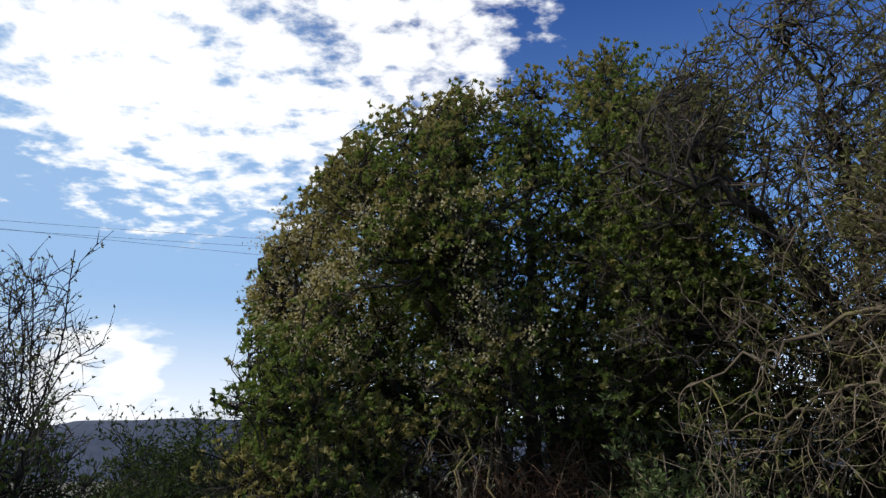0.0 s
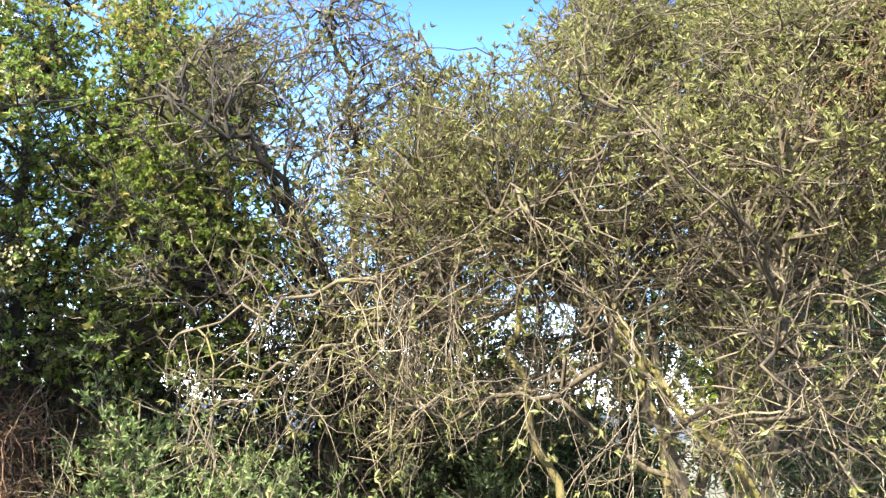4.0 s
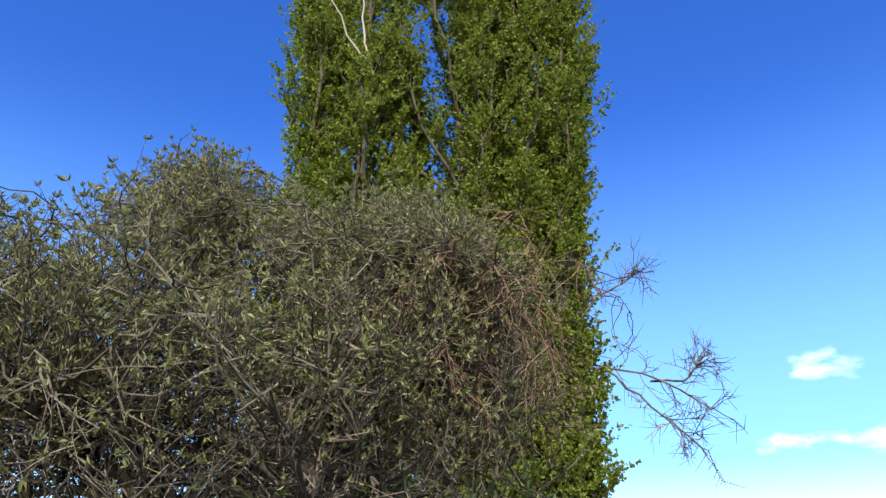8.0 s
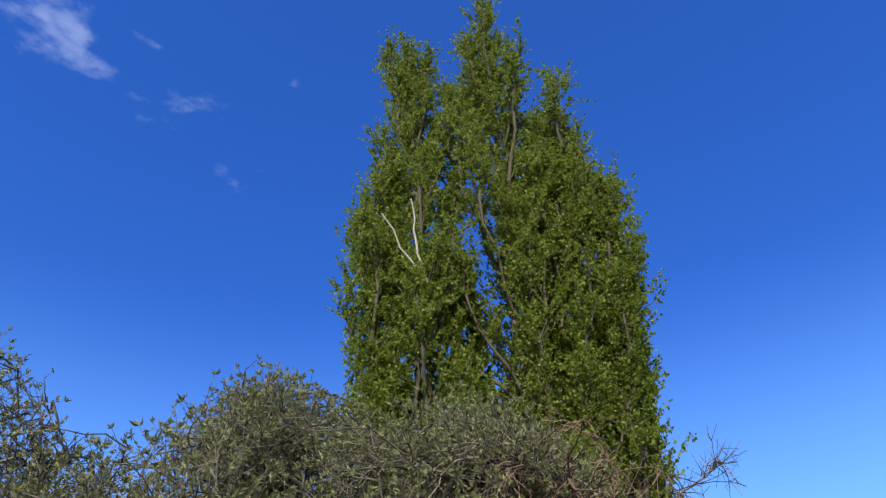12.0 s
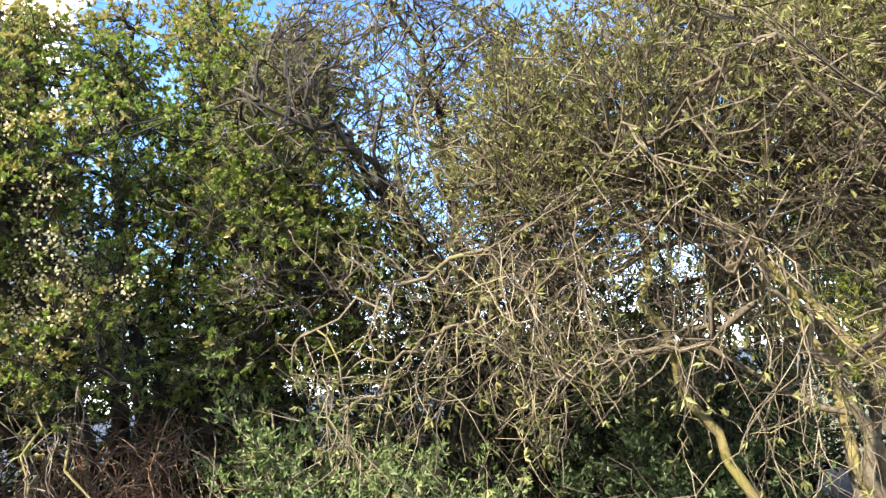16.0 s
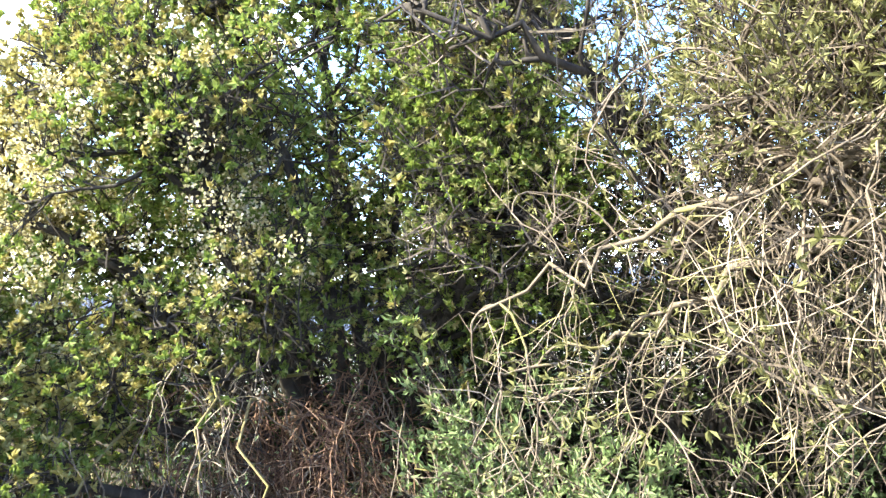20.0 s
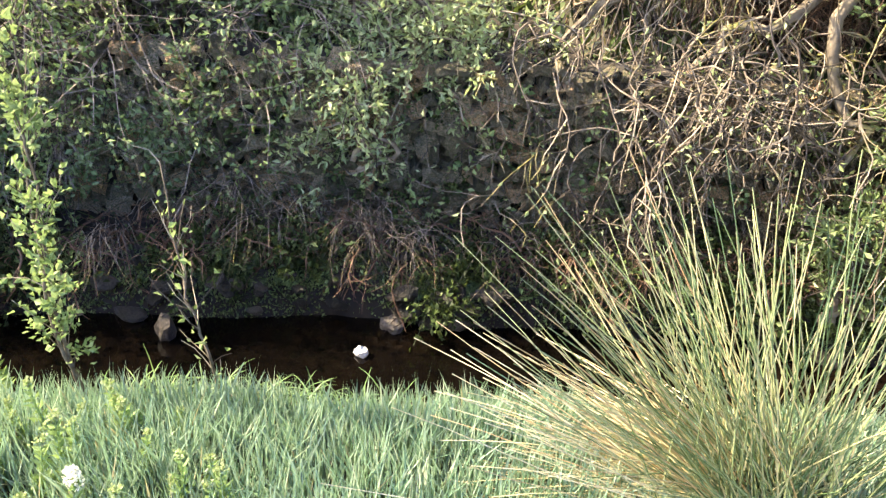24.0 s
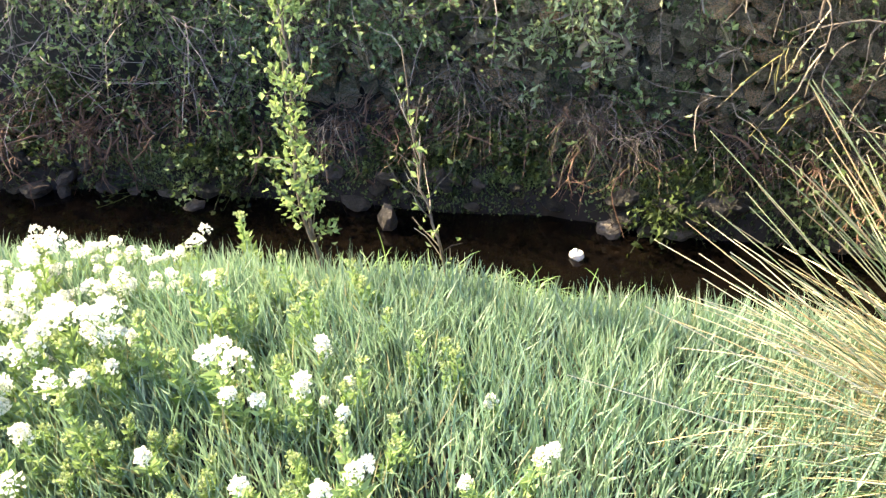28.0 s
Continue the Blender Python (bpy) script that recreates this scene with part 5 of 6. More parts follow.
def build_bank_plants():
    """Low leafy plants and ivy on the bank face and its foot."""
    rng = np.random.default_rng(72)
    patches = rng.uniform((-2.4, 0.45), (1.4, 1.0), (16, 2))
    for k in range(230):
        x, d = (rng.uniform(-2.6, 1.5), rng.uniform(0.40, 1.1)) if k % 3 == 0 else patches[k % 16] + rng.normal(0, 1, 2) * (0.11, 0.07)
        d = float(np.clip(d, 0.38, 1.1))
        p = spot(x, d)
        z = float(height(*p))
        ob = thing("bank_plant", (*p, z), "low green leafy plant on the damp stone bank", "plant", "plants on the bank")
        lines = [sway((p[0], p[1], z - 0.01), rng.normal(0, 0.8, 3) + np.array([0.25, -0.35, 0.6]), rng.uniform(0.10, 0.26), rng, 5, 0.12, 0.2) for _ in range(14)]
        brush(ob, lines, M["leaf_shaded"], 0.0022, 0.001, name="stem_tuft")
        foliage(ob, M["leaf_fresh" if rng.random() < 0.3 else "leaf_shaded"], [(lines, 9, 0.028, 0.65, 0.15)], rng)
    for k in range(110):
        x, z = rng.uniform(-2.3, 1.2), rng.uniform(-0.3, 0.42)
        p = spot(x, 0.80 + 0.07 * (z + 0.36) / 0.76)
        out = spot(x, 0) - p
        ob = thing("ivy_spray", (*p, z), "small green leafy spray rooted between wall stones", "plant", "plants on the wall")
        lines = sway_many(np.tile((*p, z), (12, 1)), np.array([out[0], out[1], 0.1]) * 0.6 + rng.normal(0, 0.7, (12, 3)), rng.uniform(0.08, 0.24, 12), rng, 6, 0.2, 0.2)
        brush(ob, lines, M["twig_brown"], 0.0018, 0.0009, name="stem_tuft")
        foliage(ob, M["leaf_fresh" if rng.random() < 0.35 else "leaf_shaded"], [(lines, 8, 0.032, 0.7, 0.1)], rng)
    # dry grass and fine roots that hang from the wall
    for k in range(36):
        x = rng.uniform(-1.8, 1.5)
        p = spot(x, rng.uniform(0.55, 1.0))
        z = float(height(*p)) + 0.12
        ob = thing("dry_grass_tuft", (*p, z - 0.14), "dry grass tuft hanging from the bank", "grass tuft", "dry tufts on the bank")
        lines = [sway((p[0] + rng.normal(0, 0.05), p[1] + rng.normal(0, 0.05), z), rng.normal(0, 0.5, 3) + np.array([0.3, -0.4, 0.3]), rng.uniform(0.15, 0.42), rng, 7, 0.3, 0.22) for _ in range(60)]
        brush(ob, lines, M["twig_dead"], 0.0014, 0.0006, name="blade_tuft")


def build_roots():
    """Grey-brown root tangles and moss at the foot of the bank."""
    rng = np.random.default_rng(73)
    for k, x in enumerate(np.r_[-0.55, -0.4, rng.uniform(-2.4, 1.0, 38)]):
        p = spot(x, rng.uniform(0.5, 0.66))
        z = float(height(*p)) + 0.06
        out = spot(x, 0) - p
        ob = thing("root_tangle", (*p, z - 0.08), "grey-brown root tangle at the bank foot", "roots", "roots at the bank foot")
        start = np.array([*p, z]) + rng.normal(0, 1, (10, 3)) * np.array([0.07, 0.04, 0.02])
        lines = sway_many(start, np.array([out[0], out[1], 0]) * 0.9 + rng.normal(0, 0.7, (10, 3)), rng.uniform(0.12, 0.3, 10), rng, 8, 0.2, 0.25)
        separate(lines, "root", M["root"], ob, 0.0042, 0.0016, 5, rng=rng, wide=0.6)
        brush(ob, shoots(lines, rng, 8, 0.12, 0.15, 0.3, 0, 0.1, 5), M["root"], 0.0018, 0.0009)
    for k in range(160):
        p = spot(rng.uniform(-2.7, 1.2), rng.uniform(0.36, 0.68) if k < 70 else rng.uniform(0.36, 0.45))
        z = float(height(*p))
        ob = thing("moss_cushion", (*p, z), "low dark green moss cushion on damp earth", "moss", "moss at the water's edge")
        n = 260
        at = np.array([*p, z]) + rng.normal(0, 1, (n, 3)) * np.array([0.05, 0.05, 0.006])
        at[:, 2] = height(at[:, 0], at[:, 1])
        h = Heap()
        leaves(h, at, rng.normal(0, 0.6, (n, 3)) + np.array([0, 0, 1]), rng.uniform(0.008, 0.024, n), rng, 0.5)
        tagged(part("cushion", h, M["leaf_fresh" if k % 3 == 0 else "leaf_hedge" if k % 3 == 1 else "leaf_shaded"], ob), kind="stuff")


build_brambles()
build_bank_plants()
build_roots()


# ---- the near bank ----
def build_rush():
    rng = np.random.default_rng(81)
    foot = np.array([0.86, 2.57, 0.0])
    foot[2] = float(height(foot[0], foot[1]))
    ob = thing("rush_clump", foot, "tall clump of green and straw-yellow rush stems", "rush")
    right = np.array([0.84, 0.54, 0])
    away = np.array([-0.54, 0.84, 0])
    for k in range(290):
        dry = k >= 180
        lean = rng.triangular(-2.1, -0.5, 0.3) if not dry else rng.uniform(-1.8, -0.8)
        depth = rng.normal(0, 0.35)
        head = right * lean + away * depth + np.array([0, 0, 1.0 if not dry else rng.uniform(0.2, 0.8)])
        start = foot + right * rng.normal(0, 0.07) + away * rng.normal(0, 0.06) + np.array([0, 0, -0.02])
        red = not dry and lean < -0.6 and k % 3 == 0
        straw = dry or (lean < -1.25 and not red)
        h = Heap()
        ln = sway(start, head, rng.uniform(0.55, 0.95) if not dry else rng.uniform(0.4, 0.66), rng, 8, 0.02 if not dry else rng.uniform(0.06, 0.13), 0.035)
        tube(h, ln, 0.0022, 0.0009, 4)
        part("stem", h, M["rush_tip" if red else "rush_dry" if straw else "rush"], ob, "straw-yellow dry stem" if straw else "reddish-brown withered stem" if red else "")
    for dry, count in ((False, 360), (True, 800)):
        lean = rng.uniform(-1.0, 0.3, count) if not dry else rng.uniform(-1.8, -0.6, count)
        head = right * lean[:, None] + away * rng.normal(0, 0.4, (count, 1)) + np.array([0, 0, 1.0 if not dry else 0.55])
        start = foot + right * rng.normal(0, 0.09, (count, 1)) + away * rng.normal(0, 0.08, (count, 1)) + np.array([0, 0, -0.02])
        brush(ob, sway_many(start, head, rng.uniform(0.35, 0.8 if not dry else 0.6, count), rng, 8, 0.03 if not dry else 0.085, 0.02), M["rush_dry" if dry else "rush"], 0.0022, 0.0009, name="stem_tuft")


def build_grass():
    """Grass of the near bank in one sward: long by the water, short and dry where the camera stands."""
    rng = np.random.default_rng(82)
    n = 370000
    x, y = rng.uniform(-3.6, 1.7, n), rng.uniform(0.1, 3.6, n)
    d = from_stream(x, y)
    keep = (d < -0.55) & (d > -2.0)
    x, y, d = x[keep], y[keep], d[keep]
    clump = ripple(x, y, 3.0) * 0.5 + ripple(x, y, 7.0) * 0.3
    keep = rng.random(len(x)) < np.clip(0.75 + 0.5 * clump, 0.15, 1) * np.interp(d, [-1.9, -1.35, -0.45], [0.55, 0.85, 1.0])
    x, y, d, clump = x[keep], y[keep], d[keep], clump[keep]
    z = height(x, y) - 0.01
    size = np.interp(d, [-1.8, -1.3, -0.9, -0.55], [0.08, 0.12, 0.17, 0.09]) * rng.uniform(0.5, 1.35, len(x)) * (1 + 0.35 * clump)
    at = np.stack([x, y, z], -1)
    m = len(at)
    lean = np.c_[rng.normal(0.0, 0.15, (m, 2)), np.ones(m)]
    lean = unit(lean)
    side = unit(np.cross(lean, np.c_[rng.normal(0, 1, (m, 2)), np.zeros(m)])) * np.where(rng.random(m) < 0.2, 0.0036, 0.0020)[:, None]
    bend = np.c_[lean[:, :2] * rng.uniform(0.3, 1.0, (m, 1)) + rng.normal(0, 0.12, (m, 2)), np.full(m, -0.1)] * size[:, None]
    mid = at + lean * size[:, None] * 0.55
    tip = at + lean * size[:, None] + bend * 0.5
    v = np.stack([at - side, at + side, mid - side * 0.8, mid + side * 0.8, tip], 1)
    t = np.array([[0, 1, 3], [0, 3, 2], [2, 3, 4]])
    dry = rng.random(m) < np.interp(d, [-1.8, -1.35, -0.9], [0.42, 0.07, 0.015])
    for name, sel, mat, label in (("grass", ~dry, "grass", "blue-green long grass on the near bank"), ("dry_grass", dry, "grass_dry", "straw-coloured dead blades among the grass")):
        k = int(sel.sum())
        tri = (np.arange(k) * 5)[:, None, None] + t
        tagged(new(name, mesh_of(name, v[sel].reshape(-1, 3), tri.reshape(-1, 3), M[mat])), label, "grass", kind="stuff")


def build_tussocks():
    """Long arching tussocks that hang over the near edge of the water."""
    rng = np.random.default_rng(88)
    for x, y in ((-0.60, 2.08), (-0.5, 2.15), (-0.36, 2.22), (-0.24, 2.29), (-0.1, 2.36)):
        z = float(height(x, y))
        ob = thing("grass_tussock", (x, y, z), "tussock of long bright green arching grass by the water", "grass tussock", "tussocks by the water")
        n = 170
        h = Heap()
        start = np.array([x, y, z - 0.01]) + np.c_[rng.normal(0, 0.045, (n, 2)), np.zeros(n)]
        lines = sway_many(start, np.c_[rng.normal(0.25, 0.5, n), rng.normal(0.1, 0.5, n), rng.uniform(0.3, 0.8, n)], rng.uniform(0.06, 0.14, n), rng, 6, 0.25, 0.04)
        across = unit(np.cross(lines[:, -1] - lines[:, 0], np.array([0.0, 0.0, 1.0])))[:, None]
        wide = np.array([0.0014, 0.0018, 0.0017, 0.0014, 0.001, 0.0003])[None, :, None]
        v = np.stack([lines - across * wide, lines + across * wide], 2).reshape(n, 12, 3)
        quad = np.concatenate([[[2 * k, 2 * k + 1, 2 * k + 3], [2 * k, 2 * k + 3, 2 * k + 2]] for k in range(5)])
        h.add(v.reshape(-1, 3), (np.arange(n)[:, None, None] * 12 + quad).reshape(-1, 3))
        tagged(part("blade_tuft", h, M["grass_fresh"], ob), kind="stuff")
    stub = new("dead_stub", lump("dead_stub", 231, M["twig_dead"], 1.0))
    stub.location, stub.scale, stub.rotation_euler = (-0.385, 2.2, float(height(-0.385, 2.2)) + 0.02), (0.022, 0.02, 0.045), (0.3, 0.4, 0.5)
    tagged(stub, "small brown dead stub standing in the grass", "stub")


def build_far_grass():
    """Rough grass and dead stalks on the bank top beyond the wall."""
    rng = np.random.default_rng(87)
    n = 15000
    x, y = rng.uniform(-7, 2.2, n), rng.uniform(2.5, 11, n)
    keep = from_stream(x, y) > 1.05
    at = np.stack([x, y, height(x, y) - 0.01], -1)[keep]
    m = len(at)
    for name, sel, mat, label in (("bank_grass", rng.random(m) < 0.7, "leaf_shaded", "rough dark grass on the far bank"), ("dead_stalks", rng.random(m) < 0.35, "grass_dry", "pale dead stalks on the far bank")):
        h = Heap()
        k = int(sel.sum())
        leaves(h, at[sel], np.c_[rng.normal(0, 0.35, (k, 2)), np.ones(k)], rng.uniform(0.06, 0.2, k), rng, 0.07)
        tagged(new(name, h.mesh(name, M[mat])), label, "grass", kind="stuff")


def cress_variant(seed, high, heads, spread):
    rng = np.random.default_rng(seed)
    ob = thing("cress_plant", (0, 0, 0), "white-flowered cress plant with pale green leaves", "flower", "white flowers in the grass")
    stem = sway((0, 0, -0.02), rng.normal(0, 0.12, 3) + np.array([0, 0, 1]), high, rng, 6, 0, 0.05)
    h = Heap()
    tube(h, stem, 0.003, 0.002, 5)
    ends = [stem[-1]]
    for _ in range(heads - 1):
        p, d = along_line(stem, [rng.uniform(0.6, 0.85)])
        b = sway(p[0], d[0] + rng.normal(0, 0.55, 3) + np.array([0, 0, 0.5]), high * rng.uniform(0.15, 0.32), rng, 4, -0.05, 0.1)
        tube(h, b, 0.002, 0.0014, 4)
        ends.append(b[-1])
    part("stem", h, M["cress_leaf"], ob, origin=(0, 0, 0))
    h = Heap()
    f = np.linspace(0.1, 0.92, 26)
    at, d = along_line(stem, f)
    ang = np.arange(26) * 2.4
    out = np.stack([np.cos(ang), np.sin(ang), np.full(26, 0.75)], -1)
    leaves(h, at, out + rng.normal(0, 0.2, out.shape), np.linspace(0.062, 0.026, 26) * rng.uniform(0.8, 1.2, 26), rng, 0.42)
    part("foliage", h, M["cress_leaf"], ob, origin=(0, 0, 0))
    for e in ends:
        h = Heap()
        n = 70
        u = rng.random(n) ** 0.5 * spread * rng.uniform(0.75, 1.2)
        a = rng.uniform(0, 2 * math.pi, n)
        p = e + np.stack([np.cos(a) * u, np.sin(a) * u, 0.022 - (u / spread) ** 2 * 0.02 + rng.normal(0, 0.004, n)], -1)
        dd = np.stack([np.cos(a) * u * 20, np.sin(a) * u * 20, np.full(n, 0.9)], -1) + rng.normal(0, 0.5, (n, 3))
        leaves(h, p, dd, 0.0095, rng, 0.95)
        part("flower_head", h, M["petal"], ob, "flat-topped head of tiny white flowers", origin=(0, 0, 0))
    return ob


def build_cress():
    rng = np.random.default_rng(83)
    kinds = [cress_variant(100 + k, h, n, s) for k, (h, n, s) in enumerate(((0.28, 3, 0.017), (0.25, 2, 0.017), (0.30, 3, 0.019), (0.24, 2, 0.014), (0.21, 1, 0.014), (0.17, 1, 0.010)))]
    along, out = np.array([0.78, 0.62]), np.array([-0.62, 0.78])
    used = set()
    n = 0
    while n < 230:
        s, d = rng.uniform(-1.3, 0.6), rng.uniform(-1.95, -0.8)
        thick = np.interp(s, [-1.3, -0.65, -0.3, 0.0, 0.25, 0.6], [1.0, 1.0, 0.45, 0.3, 0.12, 0.07])
        if rng.random() > thick or (s > -0.35 and d > -1.0):
            continue
        p = np.array([-1.03, 2.50]) + along * s + out * d
        k = int(rng.choice(6, p=[0.24, 0.22, 0.22, 0.16, 0.1, 0.06] if s < -0.15 else [0.05, 0.15, 0.02, 0.28, 0.3, 0.2]))
        z = float(height(*p)) - np.interp(d, [-1.3, -0.8], [0.02, 0.10])
        m = pose(p[0], p[1], z, rng.normal(0, 5), rng.normal(0, 5), rng.uniform(0, 360))
        if k not in used:
            used.add(k)
            kinds[k].matrix_basis = m
        else:
            made = copy_thing(kinds[k], m)
            made.scale = [float(rng.uniform(0.8, 1.15))] * 3
        n += 1
    # the thickest stand, near the water
    for _ in range(70):
        f = rng.random()
        p = np.array([-1.3, 1.12]) * (1 - f) + np.array([-0.8, 1.62]) * f + rng.normal(0, 0.09, 2)
        made = copy_thing(kinds[int(rng.integers(3))], pose(p[0], p[1], float(height(*p)) - 0.02, rng.normal(0, 5), rng.normal(0, 5), rng.uniform(0, 360)))
        made.scale = [float(rng.uniform(0.5, 0.7))] * 3
    for k in range(6):
        if k not in used:
            kinds[k].matrix_basis = pose(-1.1 - 0.05 * k, 1.2, 0)


def build_sapling(base, tops, label, leaf_n, seed, r0, size=0.03):
    rng = np.random.default_rng(seed)
    base = np.array([base[0], base[1], float(height(base[0], base[1])) - 0.03])
    ob = thing("sapling", base, label, "sapling", "saplings by the stream")
    lines = [curve([base, *t], 14, rng, 0.006) for t in tops]
    separate(lines, "stem", M["twig_mid"], ob, r0, 0.002, 6)
    tw = shoots(lines, rng, 26, 0.13, -0.05, 0.2, 0.5, 0.12, 4)
    brush(ob, tw, M["twig_willow"], 0.0018, 0.0009)
    foliage(ob, M["leaf_fresh"], [(tw, leaf_n, size, 0.65, 0.2)], rng)


def lump(name, seed, material, flat=0.7):
    rng = np.random.default_rng(seed)
    bm = bmesh.new()
    bmesh.ops.create_icosphere(bm, subdivisions=2, radius=1.0)
    shift = Vector(rng.uniform(0, 50, 3))
    for v in bm.verts:
        k = 1 + 0.5 * noise.noise(v.co * 1.1 + shift) + 0.3 * noise.noise(v.co * 2.7 + shift)
        v.co = v.co * k
        v.co.z *= flat
    me = bpy.data.meshes.new(name)
    bm.to_mesh(me)
    bm.free()
    me.materials.append(material)
    return me


def build_rocks():
    rng = np.random.default_rng(84)
    shapes = [lump("rock", 200 + k, M["rock"]) for k in range(5)]
    spots = [(-1.21, 2.67, 0.060, 0.09), (-0.57, 3.22, 0.09, 0.04), (-0.37, 3.38, 0.10, 0.04), (-0.47, 3.30, 0.05, 0.03), (-2.42, 1.95, 0.085, 0.05), (-2.28, 2.02, 0.04, 0.035),
             (-2.36, 1.90, 0.05, 0.035), (-1.88, 2.22, 0.07, 0.025), (-2.7, 1.68, 0.09, 0.05)]
    for k, (x, y, wide, tall) in enumerate(spots):
        ob = new("rock", shapes[k % 5])
        ob.location, ob.scale, ob.rotation_euler = (x, y, WATER_Z + tall * 0.25), (wide * 0.62, wide * rng.uniform(0.45, 0.62), tall * 1.05), (0, 0, rng.uniform(0, 6))
        tagged(ob, "grey wet rock standing in the stream", "rock", "rocks in the stream")
    ob = new("white_stone", lump("white_stone", 220, M["white_stone"], 0.85))
    ob.location, ob.scale = (-0.57, 3.01, WATER_Z + 0.012), (0.026, 0.024, 0.026)
    tagged(ob, "small round white stone lying in dark water", "stone")
    # bank-foot stones use the rock colour darkened for shade
    wet = [lump("bank_stone", 240 + k, M["shaded_wet_stone"]) for k in range(4)]
    for k in range(190):
        p = spot(rng.uniform(-2.6, 1.2), rng.uniform(0.36, 0.62) if k < 110 else rng.uniform(0.36, 0.44))
        ob = new("bank_stone", wet[k % 4])
        w = rng.uniform(0.03, 0.07) if k >= 110 or k % 5 == 0 else rng.uniform(0.012, 0.03)
        ob.location, ob.scale, ob.rotation_euler = (*p, float(height(*p)) + w * 0.2), (w, w * 0.8, w * 0.6), tuple(rng.uniform(-0.4, 0.4, 3))
        tagged(ob, "wet stone at the bank foot, coloured dark for shade", "stone", "stones at the bank foot")


def build_cables():
    for k, (z0, z1) in enumerate(((17.3, 18.35), (16.7, 17.7), (18.3, 14.6))):
        a, b = np.array([-64, 32.0, z0 - 1.5]), np.array([40, 82.0, z1 + 3])
        u = np.linspace(0, 1, 40)[:, None]
        ln = a * (1 - u) + b * u
        ln[:, 2] -= (4 * u * (1 - u))[:, 0] * 1.6
        h = Heap()
        tube(h, ln, 0.012, 0.012, 5)
        tagged(new("power_cable", h.mesh("power_cable", M["cable"], True)), "thin dark overhead power cable", "cable", "overhead cables")


def build_buds():
    """Leafy upright cress stems that have not opened yet."""
    rng = np.random.default_rng(86)
    kinds = []
    for k in range(5):
        high = (0.22, 0.18, 0.26, 0.15, 0.2)[k]
        ob = thing("budding_cress", (0, 0, 0), "leafy pale green cress stem still in bud", "plant", "budding stems in the grass")
        stem = sway((0, 0, -0.02), rng.normal(0, 0.1, 3) + np.array([0, 0, 1]), high, rng, 6, 0, 0.04)
        h = Heap()
        tube(h, stem, 0.003, 0.0018, 5)
        part("stem", h, M["cress_leaf"], ob, origin=(0, 0, 0))
        h = Heap()
        at, _ = along_line(stem, np.linspace(0.15, 1, 34))
        ang = np.arange(34) * 2.4
        leaves(h, at, np.stack([np.cos(ang), np.sin(ang), np.full(34, 1.1)], -1) + rng.normal(0, 0.2, (34, 3)), np.linspace(0.05, 0.02, 34), rng, 0.42)
        part("foliage", h, M["cress_leaf"], ob, origin=(0, 0, 0))
        h = Heap()
        at = stem[-1] + rng.normal(0, 0.006, (40, 3))
        leaves(h, at, rng.normal(0, 0.6, (40, 3)) + np.array([0, 0, 1]), 0.009, rng, 0.8)
        tagged(part("bud", h, M["leaf_spray"], ob, "pale green cluster of closed buds", origin=(0, 0, 0)), kind="stuff")
        kinds.append(ob)
    for n in range(120):
        x, y = rng.uniform(-1.0, 0.1), rng.uniform(1.0, 2.0)
        if rng.random() < 0.5:
            x, y = rng.normal(-0.4, 0.2), rng.normal(1.45, 0.18)
        m = pose(x, y, float(height(x, y)) - 0.02, rng.normal(0, 5), rng.normal(0, 5), rng.uniform(0, 360))
        if n < 5:
            kinds[n].matrix_basis = m
        else:
            copy_thing(kinds[n % 5], m).scale = [float(rng.uniform(0.7, 1.15))] * 3


build_rush()
build_grass()
build_tussocks()
build_far_grass()
build_cress()
build_buds()
build_sapling((-0.64, 2.0), [[(-0.70, 1.99, 0.2), (-0.745, 2.02, 0.45), (-0.80, 2.06, 0.9)], [(-0.70, 1.99, 0.2), (-0.72, 2.02, 0.5), (-0.74, 2.07, 0.9)]], "slim sapling full of bright yellow-green leaves", 16, 91, 0.006, 0.022)
build_sapling((-0.40, 2.21), [[(-0.47, 2.22, 0.1), (-0.56, 2.25, 0.22), (-0.65, 2.29, 0.52)]], "thin leaning sapling with few leaves", 2, 92, 0.0045, 0.022)
build_rocks()
build_cables()


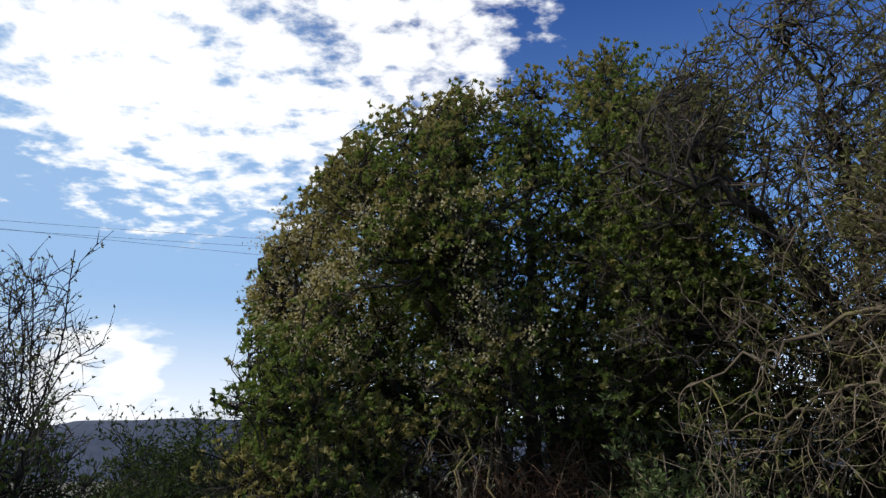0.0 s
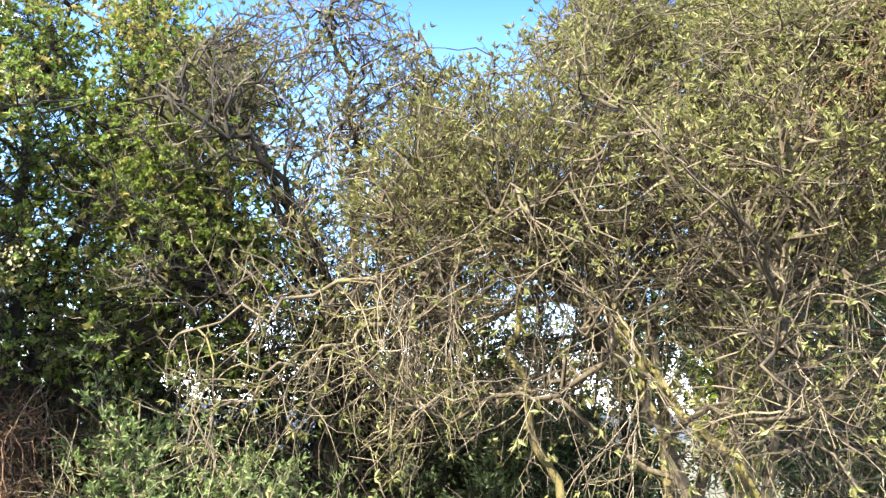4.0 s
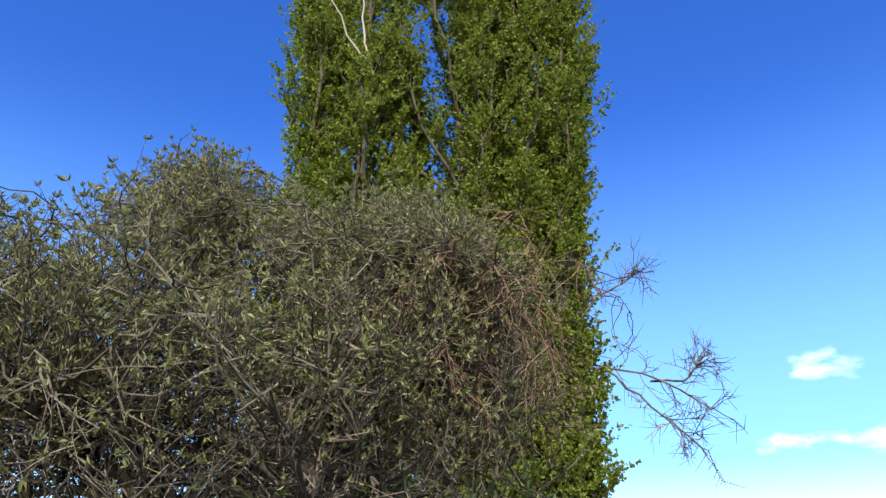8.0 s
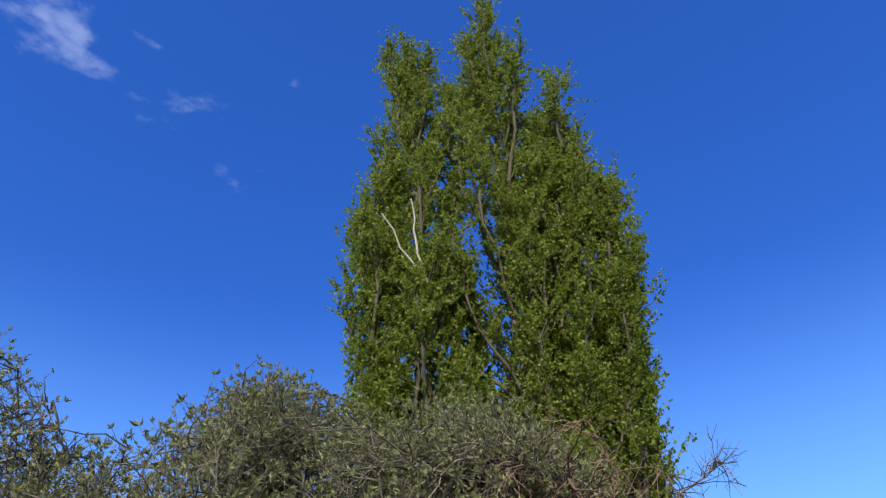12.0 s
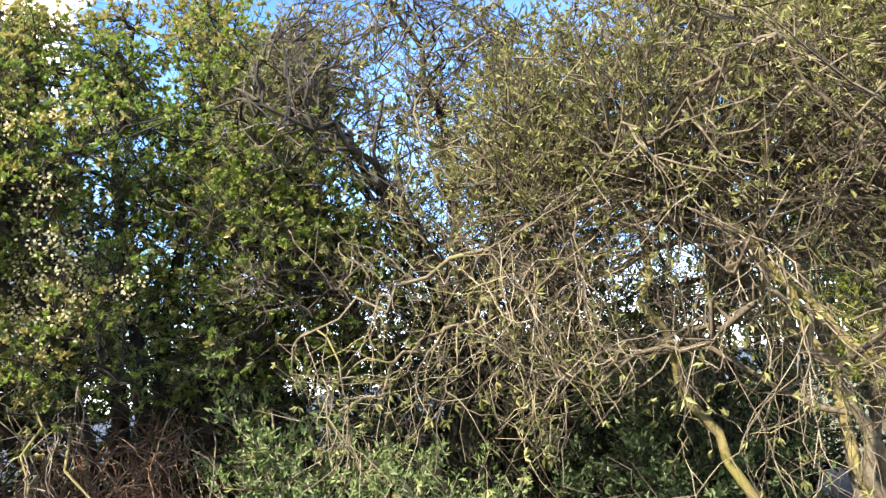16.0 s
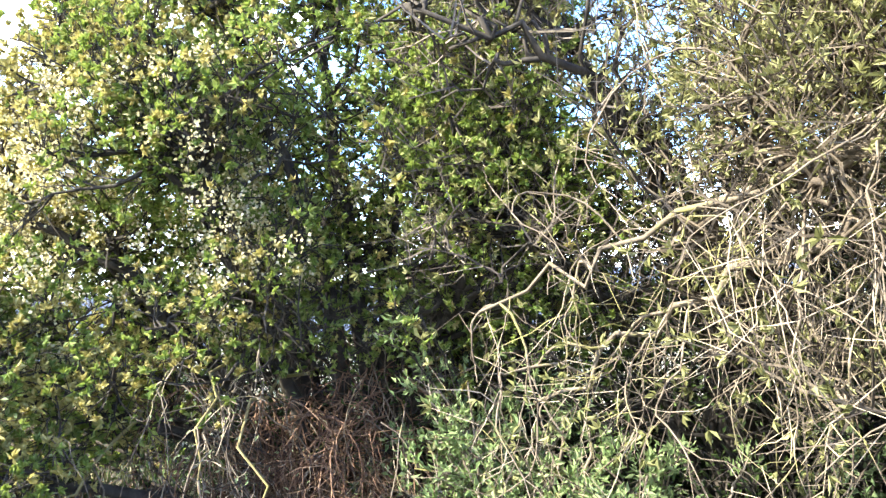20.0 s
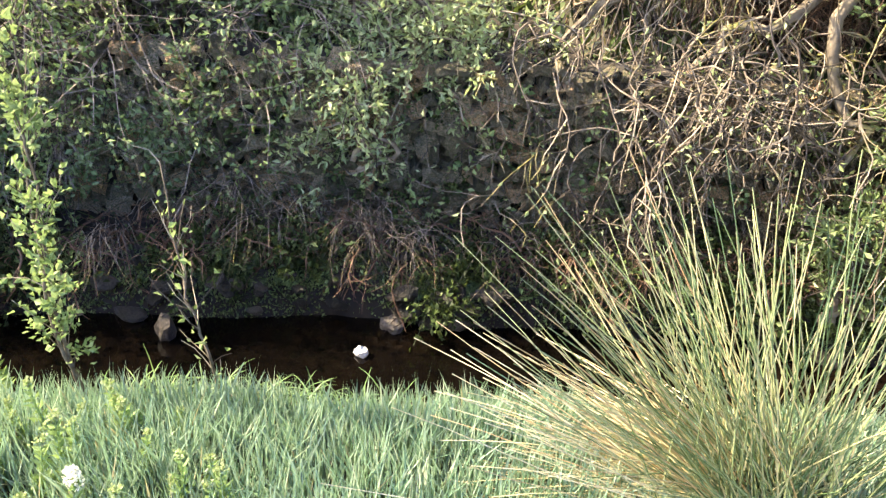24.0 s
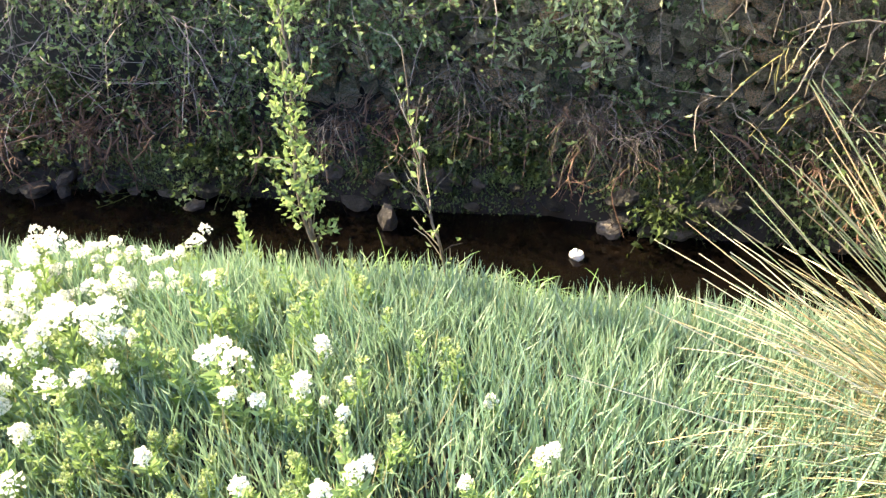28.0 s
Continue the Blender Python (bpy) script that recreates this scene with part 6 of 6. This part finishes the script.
# ---- stones of the wall ----
def build_wall():
    rng = np.random.default_rng(95)
    xs = np.linspace(-2.2, 2.0, 40)
    v, t = [], []
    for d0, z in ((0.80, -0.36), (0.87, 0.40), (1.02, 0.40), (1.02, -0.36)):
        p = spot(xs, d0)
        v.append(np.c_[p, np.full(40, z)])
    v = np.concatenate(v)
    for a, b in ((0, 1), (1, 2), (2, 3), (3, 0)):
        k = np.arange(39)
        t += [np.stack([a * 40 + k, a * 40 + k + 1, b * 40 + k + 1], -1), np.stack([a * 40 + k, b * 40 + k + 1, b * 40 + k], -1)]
    # the core shows between the stones in its shade-dark colour
    wall = tagged(new("retaining_wall", mesh_of("retaining_wall", v, np.concatenate(t), M["shaded_core"])), "old dry-stone retaining wall along the stream", "wall", kind="structure")
    shapes = []
    for k in range(10):
        bm = bmesh.new()
        bmesh.ops.create_cube(bm, size=2.0)
        bmesh.ops.subdivide_edges(bm, edges=bm.edges[:], cuts=1, use_grid_fill=True)
        shift = Vector(rng.uniform(0, 60, 3))
        for w in bm.verts:
            r = w.co.length
            w.co *= (1.0 / r) ** 0.3 * (1 + 0.75 * noise.noise(w.co * 1.3 + shift))
        me = bpy.data.meshes.new("stone")
        bm.to_mesh(me)
        bm.free()
        me.materials.append(M["stone"])
        shapes.append(me)
    z = -0.30
    while z < 0.40:
        tall = rng.uniform(0.032, 0.062)
        x = -1.45 + rng.uniform(0, 0.1)
        while x < 1.35:
            wide = rng.uniform(0.035, 0.12)
            d = 0.765 + 0.07 * (z + 0.36) / 0.76 + rng.normal(0, 0.018)
            p = spot(x + wide * 0.4, d)
            q = spot(x + wide * 0.4 + 0.05, d)
            ob = new("stone", shapes[int(rng.integers(10))])
            ob.parent = wall
            ob.location = (*p, z + tall / 2 + rng.normal(0, 0.012))
            ob.scale = (wide * 0.5, 0.06, tall * rng.uniform(0.42, 0.6))
            ob.rotation_euler = (rng.normal(0, 0.25), rng.normal(0, 0.4), math.atan2(q[1] - p[1], q[0] - p[0]) + rng.normal(0, 0.2))
            x += wide * 0.86
        z += tall


build_wall()
